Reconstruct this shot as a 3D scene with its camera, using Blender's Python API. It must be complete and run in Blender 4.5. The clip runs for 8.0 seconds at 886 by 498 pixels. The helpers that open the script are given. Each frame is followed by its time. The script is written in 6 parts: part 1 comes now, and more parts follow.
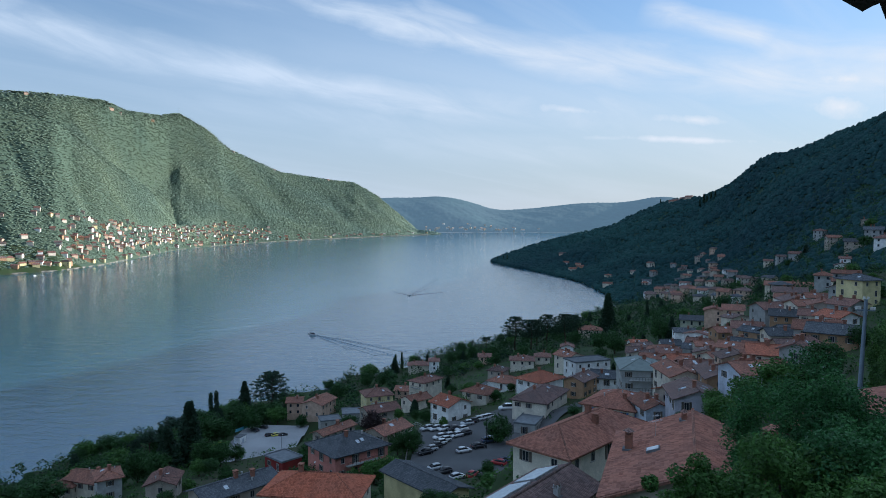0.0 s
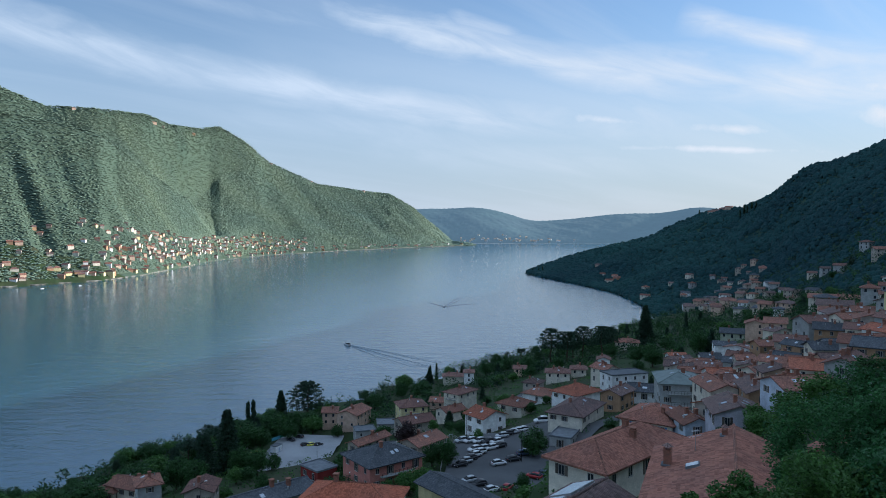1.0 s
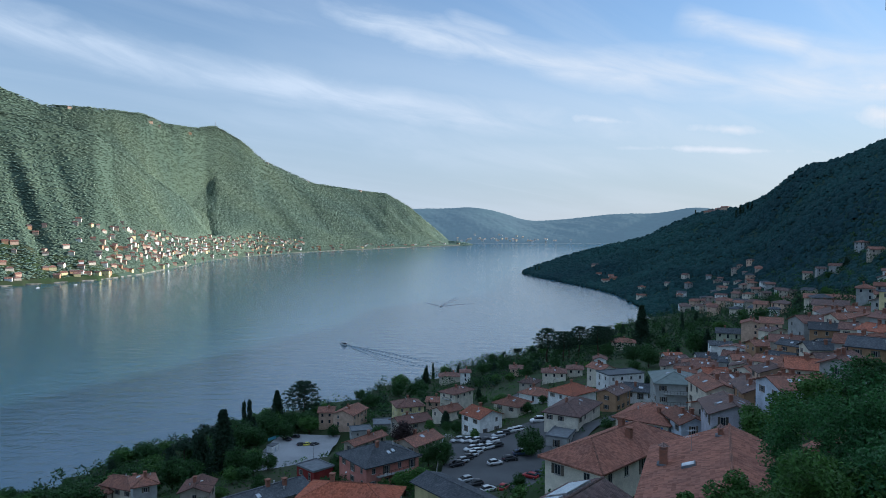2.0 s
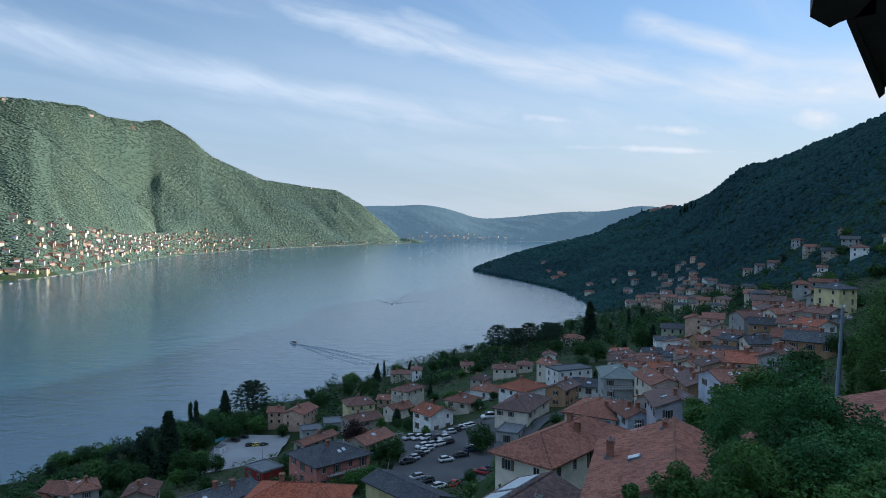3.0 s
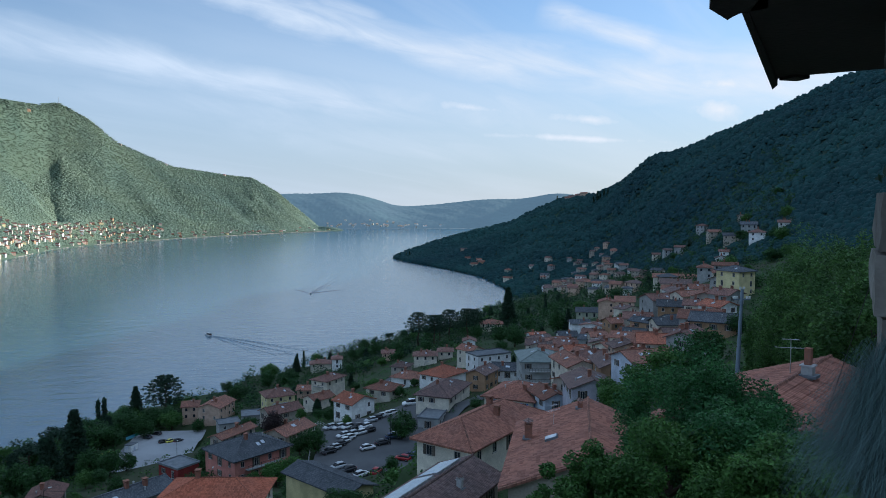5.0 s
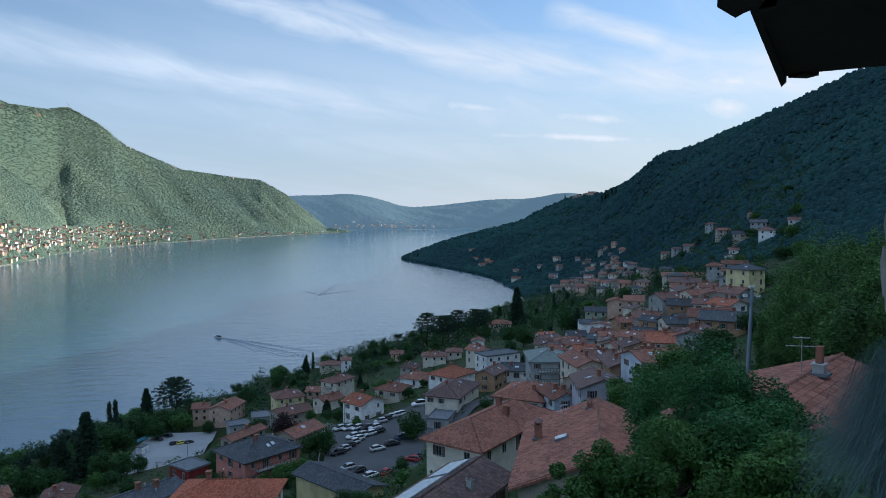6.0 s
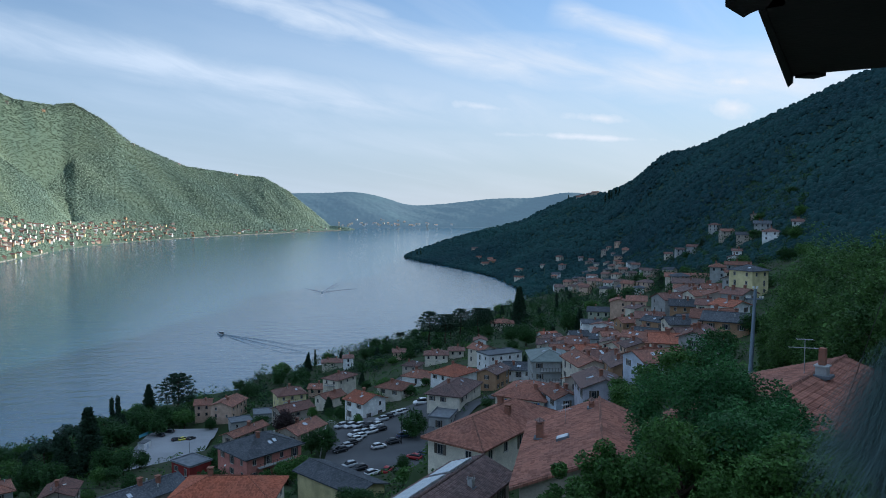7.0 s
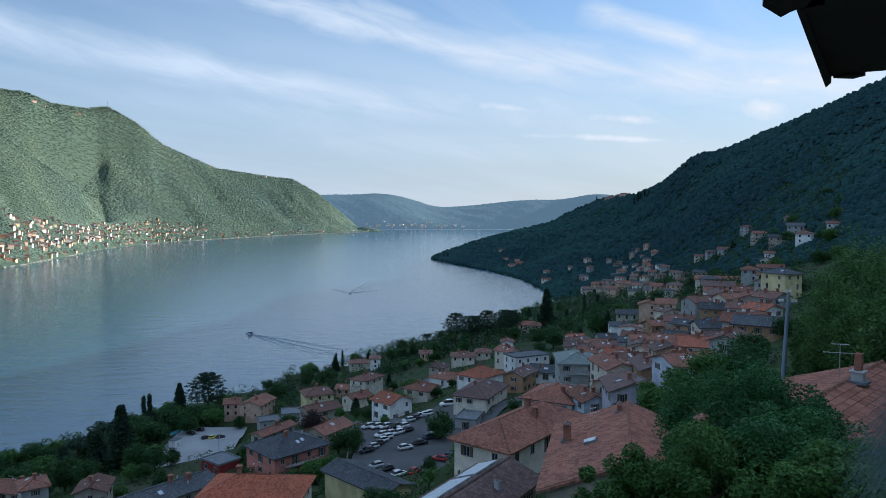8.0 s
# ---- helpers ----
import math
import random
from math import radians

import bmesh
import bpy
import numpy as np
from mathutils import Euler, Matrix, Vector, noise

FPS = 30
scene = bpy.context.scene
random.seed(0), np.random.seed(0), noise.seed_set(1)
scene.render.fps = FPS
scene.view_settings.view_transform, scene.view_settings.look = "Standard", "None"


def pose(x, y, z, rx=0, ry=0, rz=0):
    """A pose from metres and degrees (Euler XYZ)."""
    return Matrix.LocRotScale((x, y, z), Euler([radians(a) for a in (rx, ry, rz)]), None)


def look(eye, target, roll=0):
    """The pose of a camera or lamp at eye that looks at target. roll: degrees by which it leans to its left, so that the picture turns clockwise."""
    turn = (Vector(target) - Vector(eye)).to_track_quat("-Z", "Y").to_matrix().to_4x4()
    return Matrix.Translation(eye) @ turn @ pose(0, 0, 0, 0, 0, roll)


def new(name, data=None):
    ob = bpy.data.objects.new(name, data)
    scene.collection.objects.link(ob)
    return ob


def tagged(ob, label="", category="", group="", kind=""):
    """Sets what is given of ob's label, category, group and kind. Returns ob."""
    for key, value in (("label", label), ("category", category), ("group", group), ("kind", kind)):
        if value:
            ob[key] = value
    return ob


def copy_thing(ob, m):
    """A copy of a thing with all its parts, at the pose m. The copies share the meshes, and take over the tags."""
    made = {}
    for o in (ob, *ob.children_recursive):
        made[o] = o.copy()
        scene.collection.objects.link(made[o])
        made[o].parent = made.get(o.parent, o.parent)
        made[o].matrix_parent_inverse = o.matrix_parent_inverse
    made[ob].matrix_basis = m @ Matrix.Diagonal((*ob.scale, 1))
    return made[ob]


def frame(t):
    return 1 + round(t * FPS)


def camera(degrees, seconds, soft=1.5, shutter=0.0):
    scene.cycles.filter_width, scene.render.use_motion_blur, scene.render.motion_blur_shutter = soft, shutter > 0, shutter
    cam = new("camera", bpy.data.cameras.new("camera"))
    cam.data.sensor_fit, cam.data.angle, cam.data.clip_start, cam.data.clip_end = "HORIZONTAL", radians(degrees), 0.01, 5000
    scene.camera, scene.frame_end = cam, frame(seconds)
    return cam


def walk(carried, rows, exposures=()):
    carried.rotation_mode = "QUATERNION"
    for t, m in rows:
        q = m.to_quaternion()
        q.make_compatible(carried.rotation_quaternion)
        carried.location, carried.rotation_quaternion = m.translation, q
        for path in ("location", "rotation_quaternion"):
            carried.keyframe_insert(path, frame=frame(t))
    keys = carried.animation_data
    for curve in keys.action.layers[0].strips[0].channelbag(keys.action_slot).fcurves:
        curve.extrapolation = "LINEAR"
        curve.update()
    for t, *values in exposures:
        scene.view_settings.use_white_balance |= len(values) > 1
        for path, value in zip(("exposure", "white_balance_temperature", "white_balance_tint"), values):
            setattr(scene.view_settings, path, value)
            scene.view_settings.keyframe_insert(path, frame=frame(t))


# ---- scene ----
cam = camera(65.186, 8.0, soft=0.9)
# seconds, eye x, z (from its mean place), yaw, pitch, roll
ROWS = [
    (0.0, -0.045, 0.004, 0.0, -2.85, 0.0),
    (0.5, -0.052, 0.008, 1.552, -2.179, -0.067),
    (1.0, -0.058, 0.012, 2.883, -1.939, -0.04),
    (2.5, -0.036, 0.014, 1.932, -1.987, 0.219),
    (3.0, -0.014, 0.014, -1.425, -2.155, 0.172),
    (3.5, -0.004, 0.004, -6.085, -2.587, 0.15),
    (4.0, -0.002, 0.0, -8.101, -3.048, 0.257),
    (4.5, 0.0, 0.0, -8.264, -3.164, 0.14),
    (6.0, -0.002, 0.004, -7.388, -3.119, -0.545),
    (6.5, -0.010, 0.002, -7.403, -3.06, -0.302),
    (7.0, -0.012, 0.0, -7.145, -3.229, -0.094),
    (7.5, -0.015, 0.002, -6.381, -3.26, -0.106),
    (8.0, -0.030, 0.004, -4.912, -3.097, -0.035),
]
walk(cam, [(t, pose(x, 0, 110 + z, 90 + pitch, 0, yaw) @ pose(0, 0, 0, 0, 0, roll)) for t, x, z, yaw, pitch, roll in ROWS],
     exposures=[(0.0, 1.0, 5700, 10), (2.8, 1.0, 5700, 10), (3.8, 1.05, 5700, 10), (8.0, 1.04, 5700, 10)])

# ---------------------------------------------------------------- sky and sun
SUN_AZ, SUN_EL = 63.0, 15.0      # degrees from the first view to its right, and above the horizon
PUFFS = [  # small clouds: bearing, height, half width, half height, lean, thickness
    (29.7, 7.6, 1.9, 0.75, -0.05, 1.0), (30.0, 9.5, 1.9, 0.55, -0.1, 1.0), (19.8, 7.25, 2.6, 0.42, -0.12, 0.9),
    (19.4, 5.75, 7.2, 0.30, -0.07, 1.0), (10.5, 8.35, 3.8, 0.42, -0.12, 0.8), (13.0, 6.1, 2.6, 0.3, -0.06, 0.6),
]
WISPS = [  # long combed bands: bearing and height of both ends, half width, thickness
    (-48, 15.6, 12, 7.2, 1.25, 1.0), (-28, 12.4, 8, 8.6, 1.5, 0.6), (-10, 10.2, 22, 7.0, 1.8, 0.5),
    (-15, 17.8, 22, 9.2, 1.2, 1.0), (2, 13.4, 44, 7.6, 1.7, 0.85), (-5, 14.2, 16, 10.4, 1.2, 0.5),
    (15.5, 15.9, 27, 12.0, 1.0, 0.9), (22, 12.6, 38, 10.2, 1.3, 0.7), (-3, 16.8, 4, 14.8, 0.6, 0.6), (14, 13.1, 19, 12.6, 0.6, 0.6),
    (-24, 9.6, 6, 6.0, 1.2, 0.4), (-12, 7.0, 16, 4.4, 1.5, 0.4), (-36, 19.5, -8, 14.8, 0.8, 0.4), (34, 11, 60, 9, 3.0, 0.7),
]
world = bpy.data.worlds.new("sky")
scene.world = world
world.use_nodes = True
wn, wl = world.node_tree.nodes, world.node_tree.links
wn.clear()


def wnode(kind, **kw):
    n = wn.new(kind)
    for k, v in kw.items():
        n.inputs[k].default_value = v
    return n


def wmath(op, a, b=None, clamp=False):
    n = wn.new("ShaderNodeMath")
    n.operation, n.use_clamp = op, clamp
    for i, v in enumerate((a, b)):
        if v is None:
            continue
        if isinstance(v, (int, float)):
            n.inputs[i].default_value = v
        else:
            wl.new(v, n.inputs[i])
    return n.outputs[0]


sky = wn.new("ShaderNodeTexSky")
sky.sky_type, sky.sun_disc = "NISHITA", False
sky.sun_elevation, sky.sun_rotation = radians(SUN_EL), radians(SUN_AZ)
sky.altitude, sky.air_density, sky.dust_density, sky.ozone_density = 300, 1.0, 0.05, 2.0
coord = wn.new("ShaderNodeTexCoord")
split = wn.new("ShaderNodeSeparateXYZ")
wl.new(coord.outputs["Generated"], split.inputs[0])
up = wmath("MAXIMUM", split.outputs["Z"], 0.0)
lift = wmath("ADD", up, 0.16)
flat = wn.new("ShaderNodeCombineXYZ")
wl.new(wmath("DIVIDE", split.outputs["X"], lift), flat.inputs[0])
wl.new(wmath("DIVIDE", split.outputs["Y"], lift), flat.inputs[1])


def cloud_layer(turn, size, scale, detail, lo, hi, shift):
    v = wn.new("ShaderNodeVectorRotate")
    v.rotation_type = "Z_AXIS"
    v.inputs["Angle"].default_value = radians(turn)
    wl.new(flat.outputs[0], v.inputs["Vector"])
    m = wn.new("ShaderNodeMapping")
    m.inputs["Scale"].default_value = (*size, 1)
    m.inputs["Location"].default_value = (*shift, 0)
    wl.new(v.outputs[0], m.inputs["Vector"])
    n = wnode("ShaderNodeTexNoise", Scale=scale, Detail=detail, Roughness=0.55, Distortion=0.5)
    wl.new(m.outputs[0], n.inputs["Vector"])
    r = wn.new("ShaderNodeMapRange")
    r.interpolation_type = "SMOOTHSTEP"
    r.inputs["From Min"].default_value, r.inputs["From Max"].default_value = lo, hi
    wl.new(n.outputs["Fac"], r.inputs["Value"])
    return r.outputs[0]


bearing = wmath("ARCTAN2", split.outputs["X"], split.outputs["Y"])
height = wmath("ARCSINE", split.outputs["Z"])
ruffle = wnode("ShaderNodeTexNoise", Scale=26.0, Detail=7.0, Roughness=0.6)
wl.new(coord.outputs["Generated"], ruffle.inputs["Vector"])
sheet_at = wn.new("ShaderNodeCombineXYZ")
wl.new(bearing, sheet_at.inputs[0])
wl.new(height, sheet_at.inputs[1])


def combed(scale, along_scale, turn, detail, distortion):
    """Noise drawn out into fibres that lean with the wind."""
    v = wn.new("ShaderNodeVectorRotate")
    v.rotation_type = "Z_AXIS"
    v.inputs["Angle"].default_value = radians(turn)
    wl.new(sheet_at.outputs[0], v.inputs["Vector"])
    m = wn.new("ShaderNodeMapping")
    m.inputs["Scale"].default_value = (along_scale, 1, 1)
    wl.new(v.outputs[0], m.inputs["Vector"])
    n = wnode("ShaderNodeTexNoise", Scale=scale, Detail=detail, Roughness=0.6, Distortion=distortion)
    wl.new(m.outputs[0], n.inputs["Vector"])
    return n.outputs["Fac"]


fibre = combed(26.0, 0.22, 13, 7.0, 0.6)
lumps = combed(9.0, 0.45, 11, 6.0, 0.8)


def puff(az, el, wide, tall, lean=0.0):
    """A small ragged cloud about that bearing and height, in degrees."""
    dx = wmath("DIVIDE", wmath("SUBTRACT", bearing, radians(az)), radians(wide))
    dy = wmath("DIVIDE", wmath("SUBTRACT", wmath("SUBTRACT", height, radians(el)), wmath("MULTIPLY", wmath("SUBTRACT", bearing, radians(az)), lean)), radians(tall))
    d = wmath("SQRT", wmath("ADD", wmath("MULTIPLY", dx, dx), wmath("MULTIPLY", dy, dy)))
    d = wmath("ADD", d, wmath("MULTIPLY", wmath("SUBTRACT", ruffle.outputs["Fac"], 0.5), 2.4))
    return wmath("SUBTRACT", 1.0, wmath("MULTIPLY", d, 0.9), True)


def wisp(a0, e0, a1, e1, half):
    """A frayed band of high cloud between two bearings and heights, in degrees."""
    run, turn = math.hypot(a1 - a0, e1 - e0), math.atan2(e1 - e0, a1 - a0)
    dx, dy = wmath("SUBTRACT", bearing, radians(a0)), wmath("SUBTRACT", height, radians(e0))
    u = wmath("DIVIDE", wmath("ADD", wmath("MULTIPLY", dx, math.cos(turn)), wmath("MULTIPLY", dy, math.sin(turn))), radians(run))
    v = wmath("DIVIDE", wmath("SUBTRACT", wmath("MULTIPLY", dy, math.cos(turn)), wmath("MULTIPLY", dx, math.sin(turn))), radians(half))
    ends = wmath("MULTIPLY", wmath("MULTIPLY", u, 5.0, True), wmath("MULTIPLY", wmath("SUBTRACT", 1.0, u), 4.0, True))
    v = wmath("ADD", v, wmath("MULTIPLY", wmath("SUBTRACT", lumps, 0.5), 2.0))
    d = wmath("SUBTRACT", 1.15, wmath("MULTIPLY", wmath("ABSOLUTE", v), 0.75), True)
    grain = wmath("ADD", 0.3, wmath("MULTIPLY", wmath("SUBTRACT", fibre, 0.32), 2.2), True)
    return wmath("MULTIPLY", wmath("MULTIPLY", d, ends), grain)


veil = cloud_layer(-42, (0.30, 1.0), 1.0, 6, 0.34, 0.74, (2.3, 0.4))
streak = cloud_layer(-44, (0.18, 1.4), 2.4, 9, 0.42, 0.70, (0.7, 3.1))
cover = wmath("MAXIMUM", wmath("MULTIPLY", veil, 0.3), wmath("MULTIPLY", streak, 0.18))
for row in PUFFS:
    cover = wmath("MAXIMUM", cover, wmath("MULTIPLY", puff(*row[:5]), row[5]))
for row in WISPS:
    cover = wmath("MAXIMUM", cover, wmath("MULTIPLY", wisp(*row[:5]), row[5] * 0.95))
haze = wn.new("ShaderNodeMapRange")
haze.interpolation_type = "SMOOTHSTEP"
for key, v in (("From Min", 0.0), ("From Max", 0.36), ("To Min", 0.88), ("To Max", 0.0)):
    haze.inputs[key].default_value = v
wl.new(up, haze.inputs["Value"])
pale = wn.new("ShaderNodeMix")     # the milky air low over the hills
pale.data_type = "RGBA"
wl.new(haze.outputs[0], pale.inputs["Factor"])
wl.new(sky.outputs[0], pale.inputs[6])
toward = wn.new("ShaderNodeVectorMath")     # the air grows warmer and brighter towards the low sun
toward.operation = "DOT_PRODUCT"
wl.new(coord.outputs["Generated"], toward.inputs[0])
toward.inputs[1].default_value = (math.sin(radians(SUN_AZ)), math.cos(radians(SUN_AZ)), 0.12)
glow = wn.new("ShaderNodeMapRange")
glow.interpolation_type = "SMOOTHSTEP"
for key, v in (("From Min", 0.15), ("From Max", 1.0), ("To Min", 0.0), ("To Max", 0.85)):
    glow.inputs[key].default_value = v
wl.new(toward.outputs["Value"], glow.inputs["Value"])
air = wn.new("ShaderNodeMix")
air.data_type = "RGBA"
wl.new(glow.outputs[0], air.inputs["Factor"])
air.inputs[6].default_value, air.inputs[7].default_value = (3.1, 3.55, 4.05, 1), (3.55, 3.7, 3.75, 1)
wl.new(air.outputs[2], pale.inputs[7])
white = wn.new("ShaderNodeMix")
white.data_type = "RGBA"
wl.new(glow.outputs[0], white.inputs["Factor"])
white.inputs[6].default_value, white.inputs[7].default_value = (4.4, 4.9, 5.4, 1), (5.9, 5.7, 5.4, 1)
# Mask of the unseen upper sky, where extra brightness is added.
sheet = wn.new("ShaderNodeMapRange")
sheet.interpolation_type = "SMOOTHSTEP"
for key, v in (("From Min", 0.30), ("From Max", 0.75), ("To Min", 0.0), ("To Max", 0.85)):
    sheet.inputs[key].default_value = v
wl.new(up, sheet.inputs["Value"])
tint = wn.new("ShaderNodeMix")
tint.data_type = "RGBA"
wl.new(cover, tint.inputs["Factor"])
wl.new(pale.outputs[2], tint.inputs[6])
wl.new(white.outputs[2], tint.inputs[7])
high = wn.new("ShaderNodeMix")     # bright blue-white added overhead, out of view, to lift the shaded town
high.data_type = "RGBA"
wl.new(sheet.outputs[0], high.inputs["Factor"])
wl.new(tint.outputs[2], high.inputs[6])
high.inputs[7].default_value = (3.7, 4.7, 5.9, 1)
back = wnode("ShaderNodeBackground", Strength=0.076)
wl.new(high.outputs[2], back.inputs["Color"])
wout = wn.new("ShaderNodeOutputWorld")
wl.new(back.outputs[0], wout.inputs["Surface"])

sun = new("sun", bpy.data.lights.new("sun", "SUN"))
sun.data.energy, sun.data.angle, sun.data.color = 4.8, radians(0.6), (1.0, 0.9, 0.76)
a, e = radians(SUN_AZ), radians(SUN_EL)
sun.matrix_world = look((900 * math.sin(a), 900 * math.cos(a), 900), (900 * math.sin(a) - math.sin(a) * math.cos(e), 900 * math.cos(a) - math.cos(a) * math.cos(e), 900 - math.sin(e)))


# ---------------------------------------------------------------- materials
def material(name, colour, rough=0.8, second=None, scale=2.0, fine=20.0, bump=0.2, metal=0.0, spread=0.0, depth=0.02, space="Object"):
    """A surface with broad stains, fine grain, relief, and a shift of tone from one object to the next."""
    m = bpy.data.materials.new(name)
    m.use_nodes = True
    n, l = m.node_tree.nodes, m.node_tree.links
    b = n["Principled BSDF"]
    b.inputs["Roughness"].default_value, b.inputs["Metallic"].default_value = rough, metal
    b.inputs["Specular IOR Level"].default_value = 0.15 if rough > 0.8 and not metal else 0.4
    c = n.new("ShaderNodeTexCoord")
    big, small = n.new("ShaderNodeTexNoise"), n.new("ShaderNodeTexNoise")
    for t, s, d in ((big, scale, 4), (small, fine, 3)):
        t.inputs["Scale"].default_value, t.inputs["Detail"].default_value = s, d
        l.new(c.outputs[space], t.inputs["Vector"])
    second = second or tuple(v * 0.62 for v in colour)
    mix = n.new("ShaderNodeMix")
    mix.data_type = "RGBA"
    mix.inputs[6].default_value, mix.inputs[7].default_value = (*colour, 1), (*second, 1)
    ramp = n.new("ShaderNodeMapRange")
    ramp.inputs["From Min"].default_value, ramp.inputs["From Max"].default_value = 0.35, 0.7
    l.new(big.outputs["Fac"], ramp.inputs["Value"])
    l.new(ramp.outputs[0], mix.inputs["Factor"])
    hsv = n.new("ShaderNodeHueSaturation")
    l.new(mix.outputs[2], hsv.inputs["Color"])
    val = n.new("ShaderNodeMapRange")
    val.inputs["To Min"].default_value, val.inputs["To Max"].default_value = 0.72, 1.28
    l.new(small.outputs["Fac"], val.inputs["Value"])
    if spread:
        info = n.new("ShaderNodeObjectInfo")
        r = n.new("ShaderNodeMapRange")
        r.inputs["To Min"].default_value, r.inputs["To Max"].default_value = 1 - spread, 1 + spread
        l.new(info.outputs["Random"], r.inputs["Value"])
        mul = n.new("ShaderNodeMath")
        mul.operation = "MULTIPLY"
        l.new(val.outputs[0], mul.inputs[0])
        l.new(r.outputs[0], mul.inputs[1])
        l.new(mul.outputs[0], hsv.inputs["Value"])
    else:
        l.new(val.outputs[0], hsv.inputs["Value"])
    l.new(hsv.outputs[0], b.inputs["Base Color"])
    if bump:
        bp = n.new("ShaderNodeBump")
        bp.inputs["Strength"].default_value, bp.inputs["Distance"].default_value = bump, depth
        l.new(small.outputs["Fac"], bp.inputs["Height"])
        l.new(bp.outputs[0], b.inputs["Normal"])
    return m


def tiles(name, colour, second, course=0.36, across=0.24):
    """Clay tiles in courses: tone from tile to tile, moss stains, and relief."""
    m = material(name, colour, 0.85, second, 0.5, 9.0, 0.0, spread=0.22)
    n, l = m.node_tree.nodes, m.node_tree.links
    b = n["Principled BSDF"]
    hsv = next(k for k in n if k.bl_idname == "ShaderNodeHueSaturation")
    c = n.new("ShaderNodeTexCoord")
    br = n.new("ShaderNodeTexBrick")
    br.inputs["Scale"].default_value = 1.0
    br.inputs["Brick Width"].default_value, br.inputs["Row Height"].default_value = across, course
    br.inputs["Mortar Size"].default_value, br.inputs["Mortar Smooth"].default_value = 0.03, 0.6
    br.inputs["Color1"].default_value, br.inputs["Color2"].default_value = (1.35, 1.3, 1.25, 1), (0.55, 0.57, 0.6, 1)
    br.inputs["Mortar"].default_value = (0.35, 0.35, 0.35, 1)
    l.new(c.outputs["Object"], br.inputs["Vector"])
    mul = n.new("ShaderNodeMix")
    mul.data_type, mul.blend_type = "RGBA", "MULTIPLY"
    mul.inputs["Factor"].default_value = 0.8
    l.new(hsv.outputs[0], mul.inputs[6])
    l.new(br.outputs["Color"], mul.inputs[7])
    l.new(mul.outputs[2], b.inputs["Base Color"])
    bp = n.new("ShaderNodeBump")
    bp.invert = True
    bp.inputs["Strength"].default_value, bp.inputs["Distance"].default_value = 0.7, 0.05
    l.new(br.outputs["Fac"], bp.inputs["Height"])
    l.new(bp.outputs[0], b.inputs["Normal"])
    return m


TERRA = tiles("terracotta_tiles", (0.30, 0.14, 0.10), (0.21, 0.115, 0.09))
RUSSET = tiles("russet_tiles", (0.24, 0.13, 0.105), (0.18, 0.108, 0.093))
REDTILE = tiles("red_tiles", (0.37, 0.13, 0.08), (0.29, 0.12, 0.08))
BROWN = tiles("brown_tiles", (0.19, 0.125, 0.11), (0.13, 0.10, 0.095))
SLATE = tiles("slate_tiles", (0.11, 0.12, 0.135), (0.08, 0.09, 0.10))
COPPER = material("green_grey_sheet_roof", (0.17, 0.21, 0.20), 0.6, (0.12, 0.15, 0.14), 0.6, 6, 0.1, spread=0.1)
SLAB = material("flat_roof_felt", (0.16, 0.175, 0.19), 0.85, (0.11, 0.12, 0.13), 0.8, 9, 0.1, spread=0.2)


def plaster(name, colour):
    return material(name, colour, 0.9, tuple(v * 0.72 for v in colour), 0.55, 5.0, 0.15, spread=0.10)


PEACH, YELLOW, CREAM = plaster("peach_plaster", (0.62, 0.44, 0.33)), plaster("yellow_plaster", (0.68, 0.60, 0.33)), plaster("cream_plaster", (0.69, 0.63, 0.52))
WHITE, STONE, GREY = plaster("white_plaster", (0.82, 0.82, 0.80)), plaster("stone_plaster", (0.42, 0.37, 0.31)), plaster("grey_plaster", (0.36, 0.37, 0.36))
PINK, BRICKRED, OCHRE = plaster("pink_plaster", (0.50, 0.21, 0.17)), plaster("dark_red_plaster", (0.26, 0.045, 0.04)), plaster("ochre_plaster", (0.40, 0.25, 0.15))
PALEBLUE, LILAC, SAGE = plaster("pale_blue_plaster", (0.55, 0.60, 0.68)), plaster("lilac_grey_plaster", (0.50, 0.48, 0.54)), plaster("sage_plaster", (0.42, 0.44, 0.34))
CONCRETE = plaster("concrete", (0.40, 0.40, 0.39))
GLASS = material("dark_window_glass", (0.03, 0.035, 0.045), 0.08, scale=0.5, bump=0.0)
FRAMEWOOD = material("window_frame_paint", (0.45, 0.43, 0.40), 0.6, bump=0.05, spread=0.4)
SHUTTER = material("shutter_paint", (0.12, 0.10, 0.08), 0.7, bump=0.05, spread=0.6)
BLUEPAINT = material("blue_shutter_paint", (0.07, 0.20, 0.55), 0.6, bump=0.05)
IRON = material("dark_iron", (0.03, 0.032, 0.035), 0.5, metal=0.6, bump=0.05)
BRICK = material("chimney_brick", (0.30, 0.13, 0.09), 0.9, (0.20, 0.11, 0.08), 3, 25, 0.3)
ASPHALT = material("asphalt", (0.105, 0.108, 0.112), 0.9, (0.075, 0.077, 0.08), 0.12, 6, 0.1)
COURT = material("pale_court_gravel", (0.31, 0.32, 0.33), 0.95, (0.24, 0.25, 0.26), 0.1, 5, 0.1)
BARK = material("bark", (0.09, 0.065, 0.045), 0.95, (0.05, 0.04, 0.03), 4, 30, 0.5)
# Sun and shade put into the floor colour: dark cape side, lighter sunlit side.
WOODS = material("shaded_woods_floor", (0.026, 0.058, 0.036), 0.95, (0.018, 0.042, 0.030), 0.006, 0.05, 0.0)
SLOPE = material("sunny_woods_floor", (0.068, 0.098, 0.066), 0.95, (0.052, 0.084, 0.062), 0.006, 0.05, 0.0)
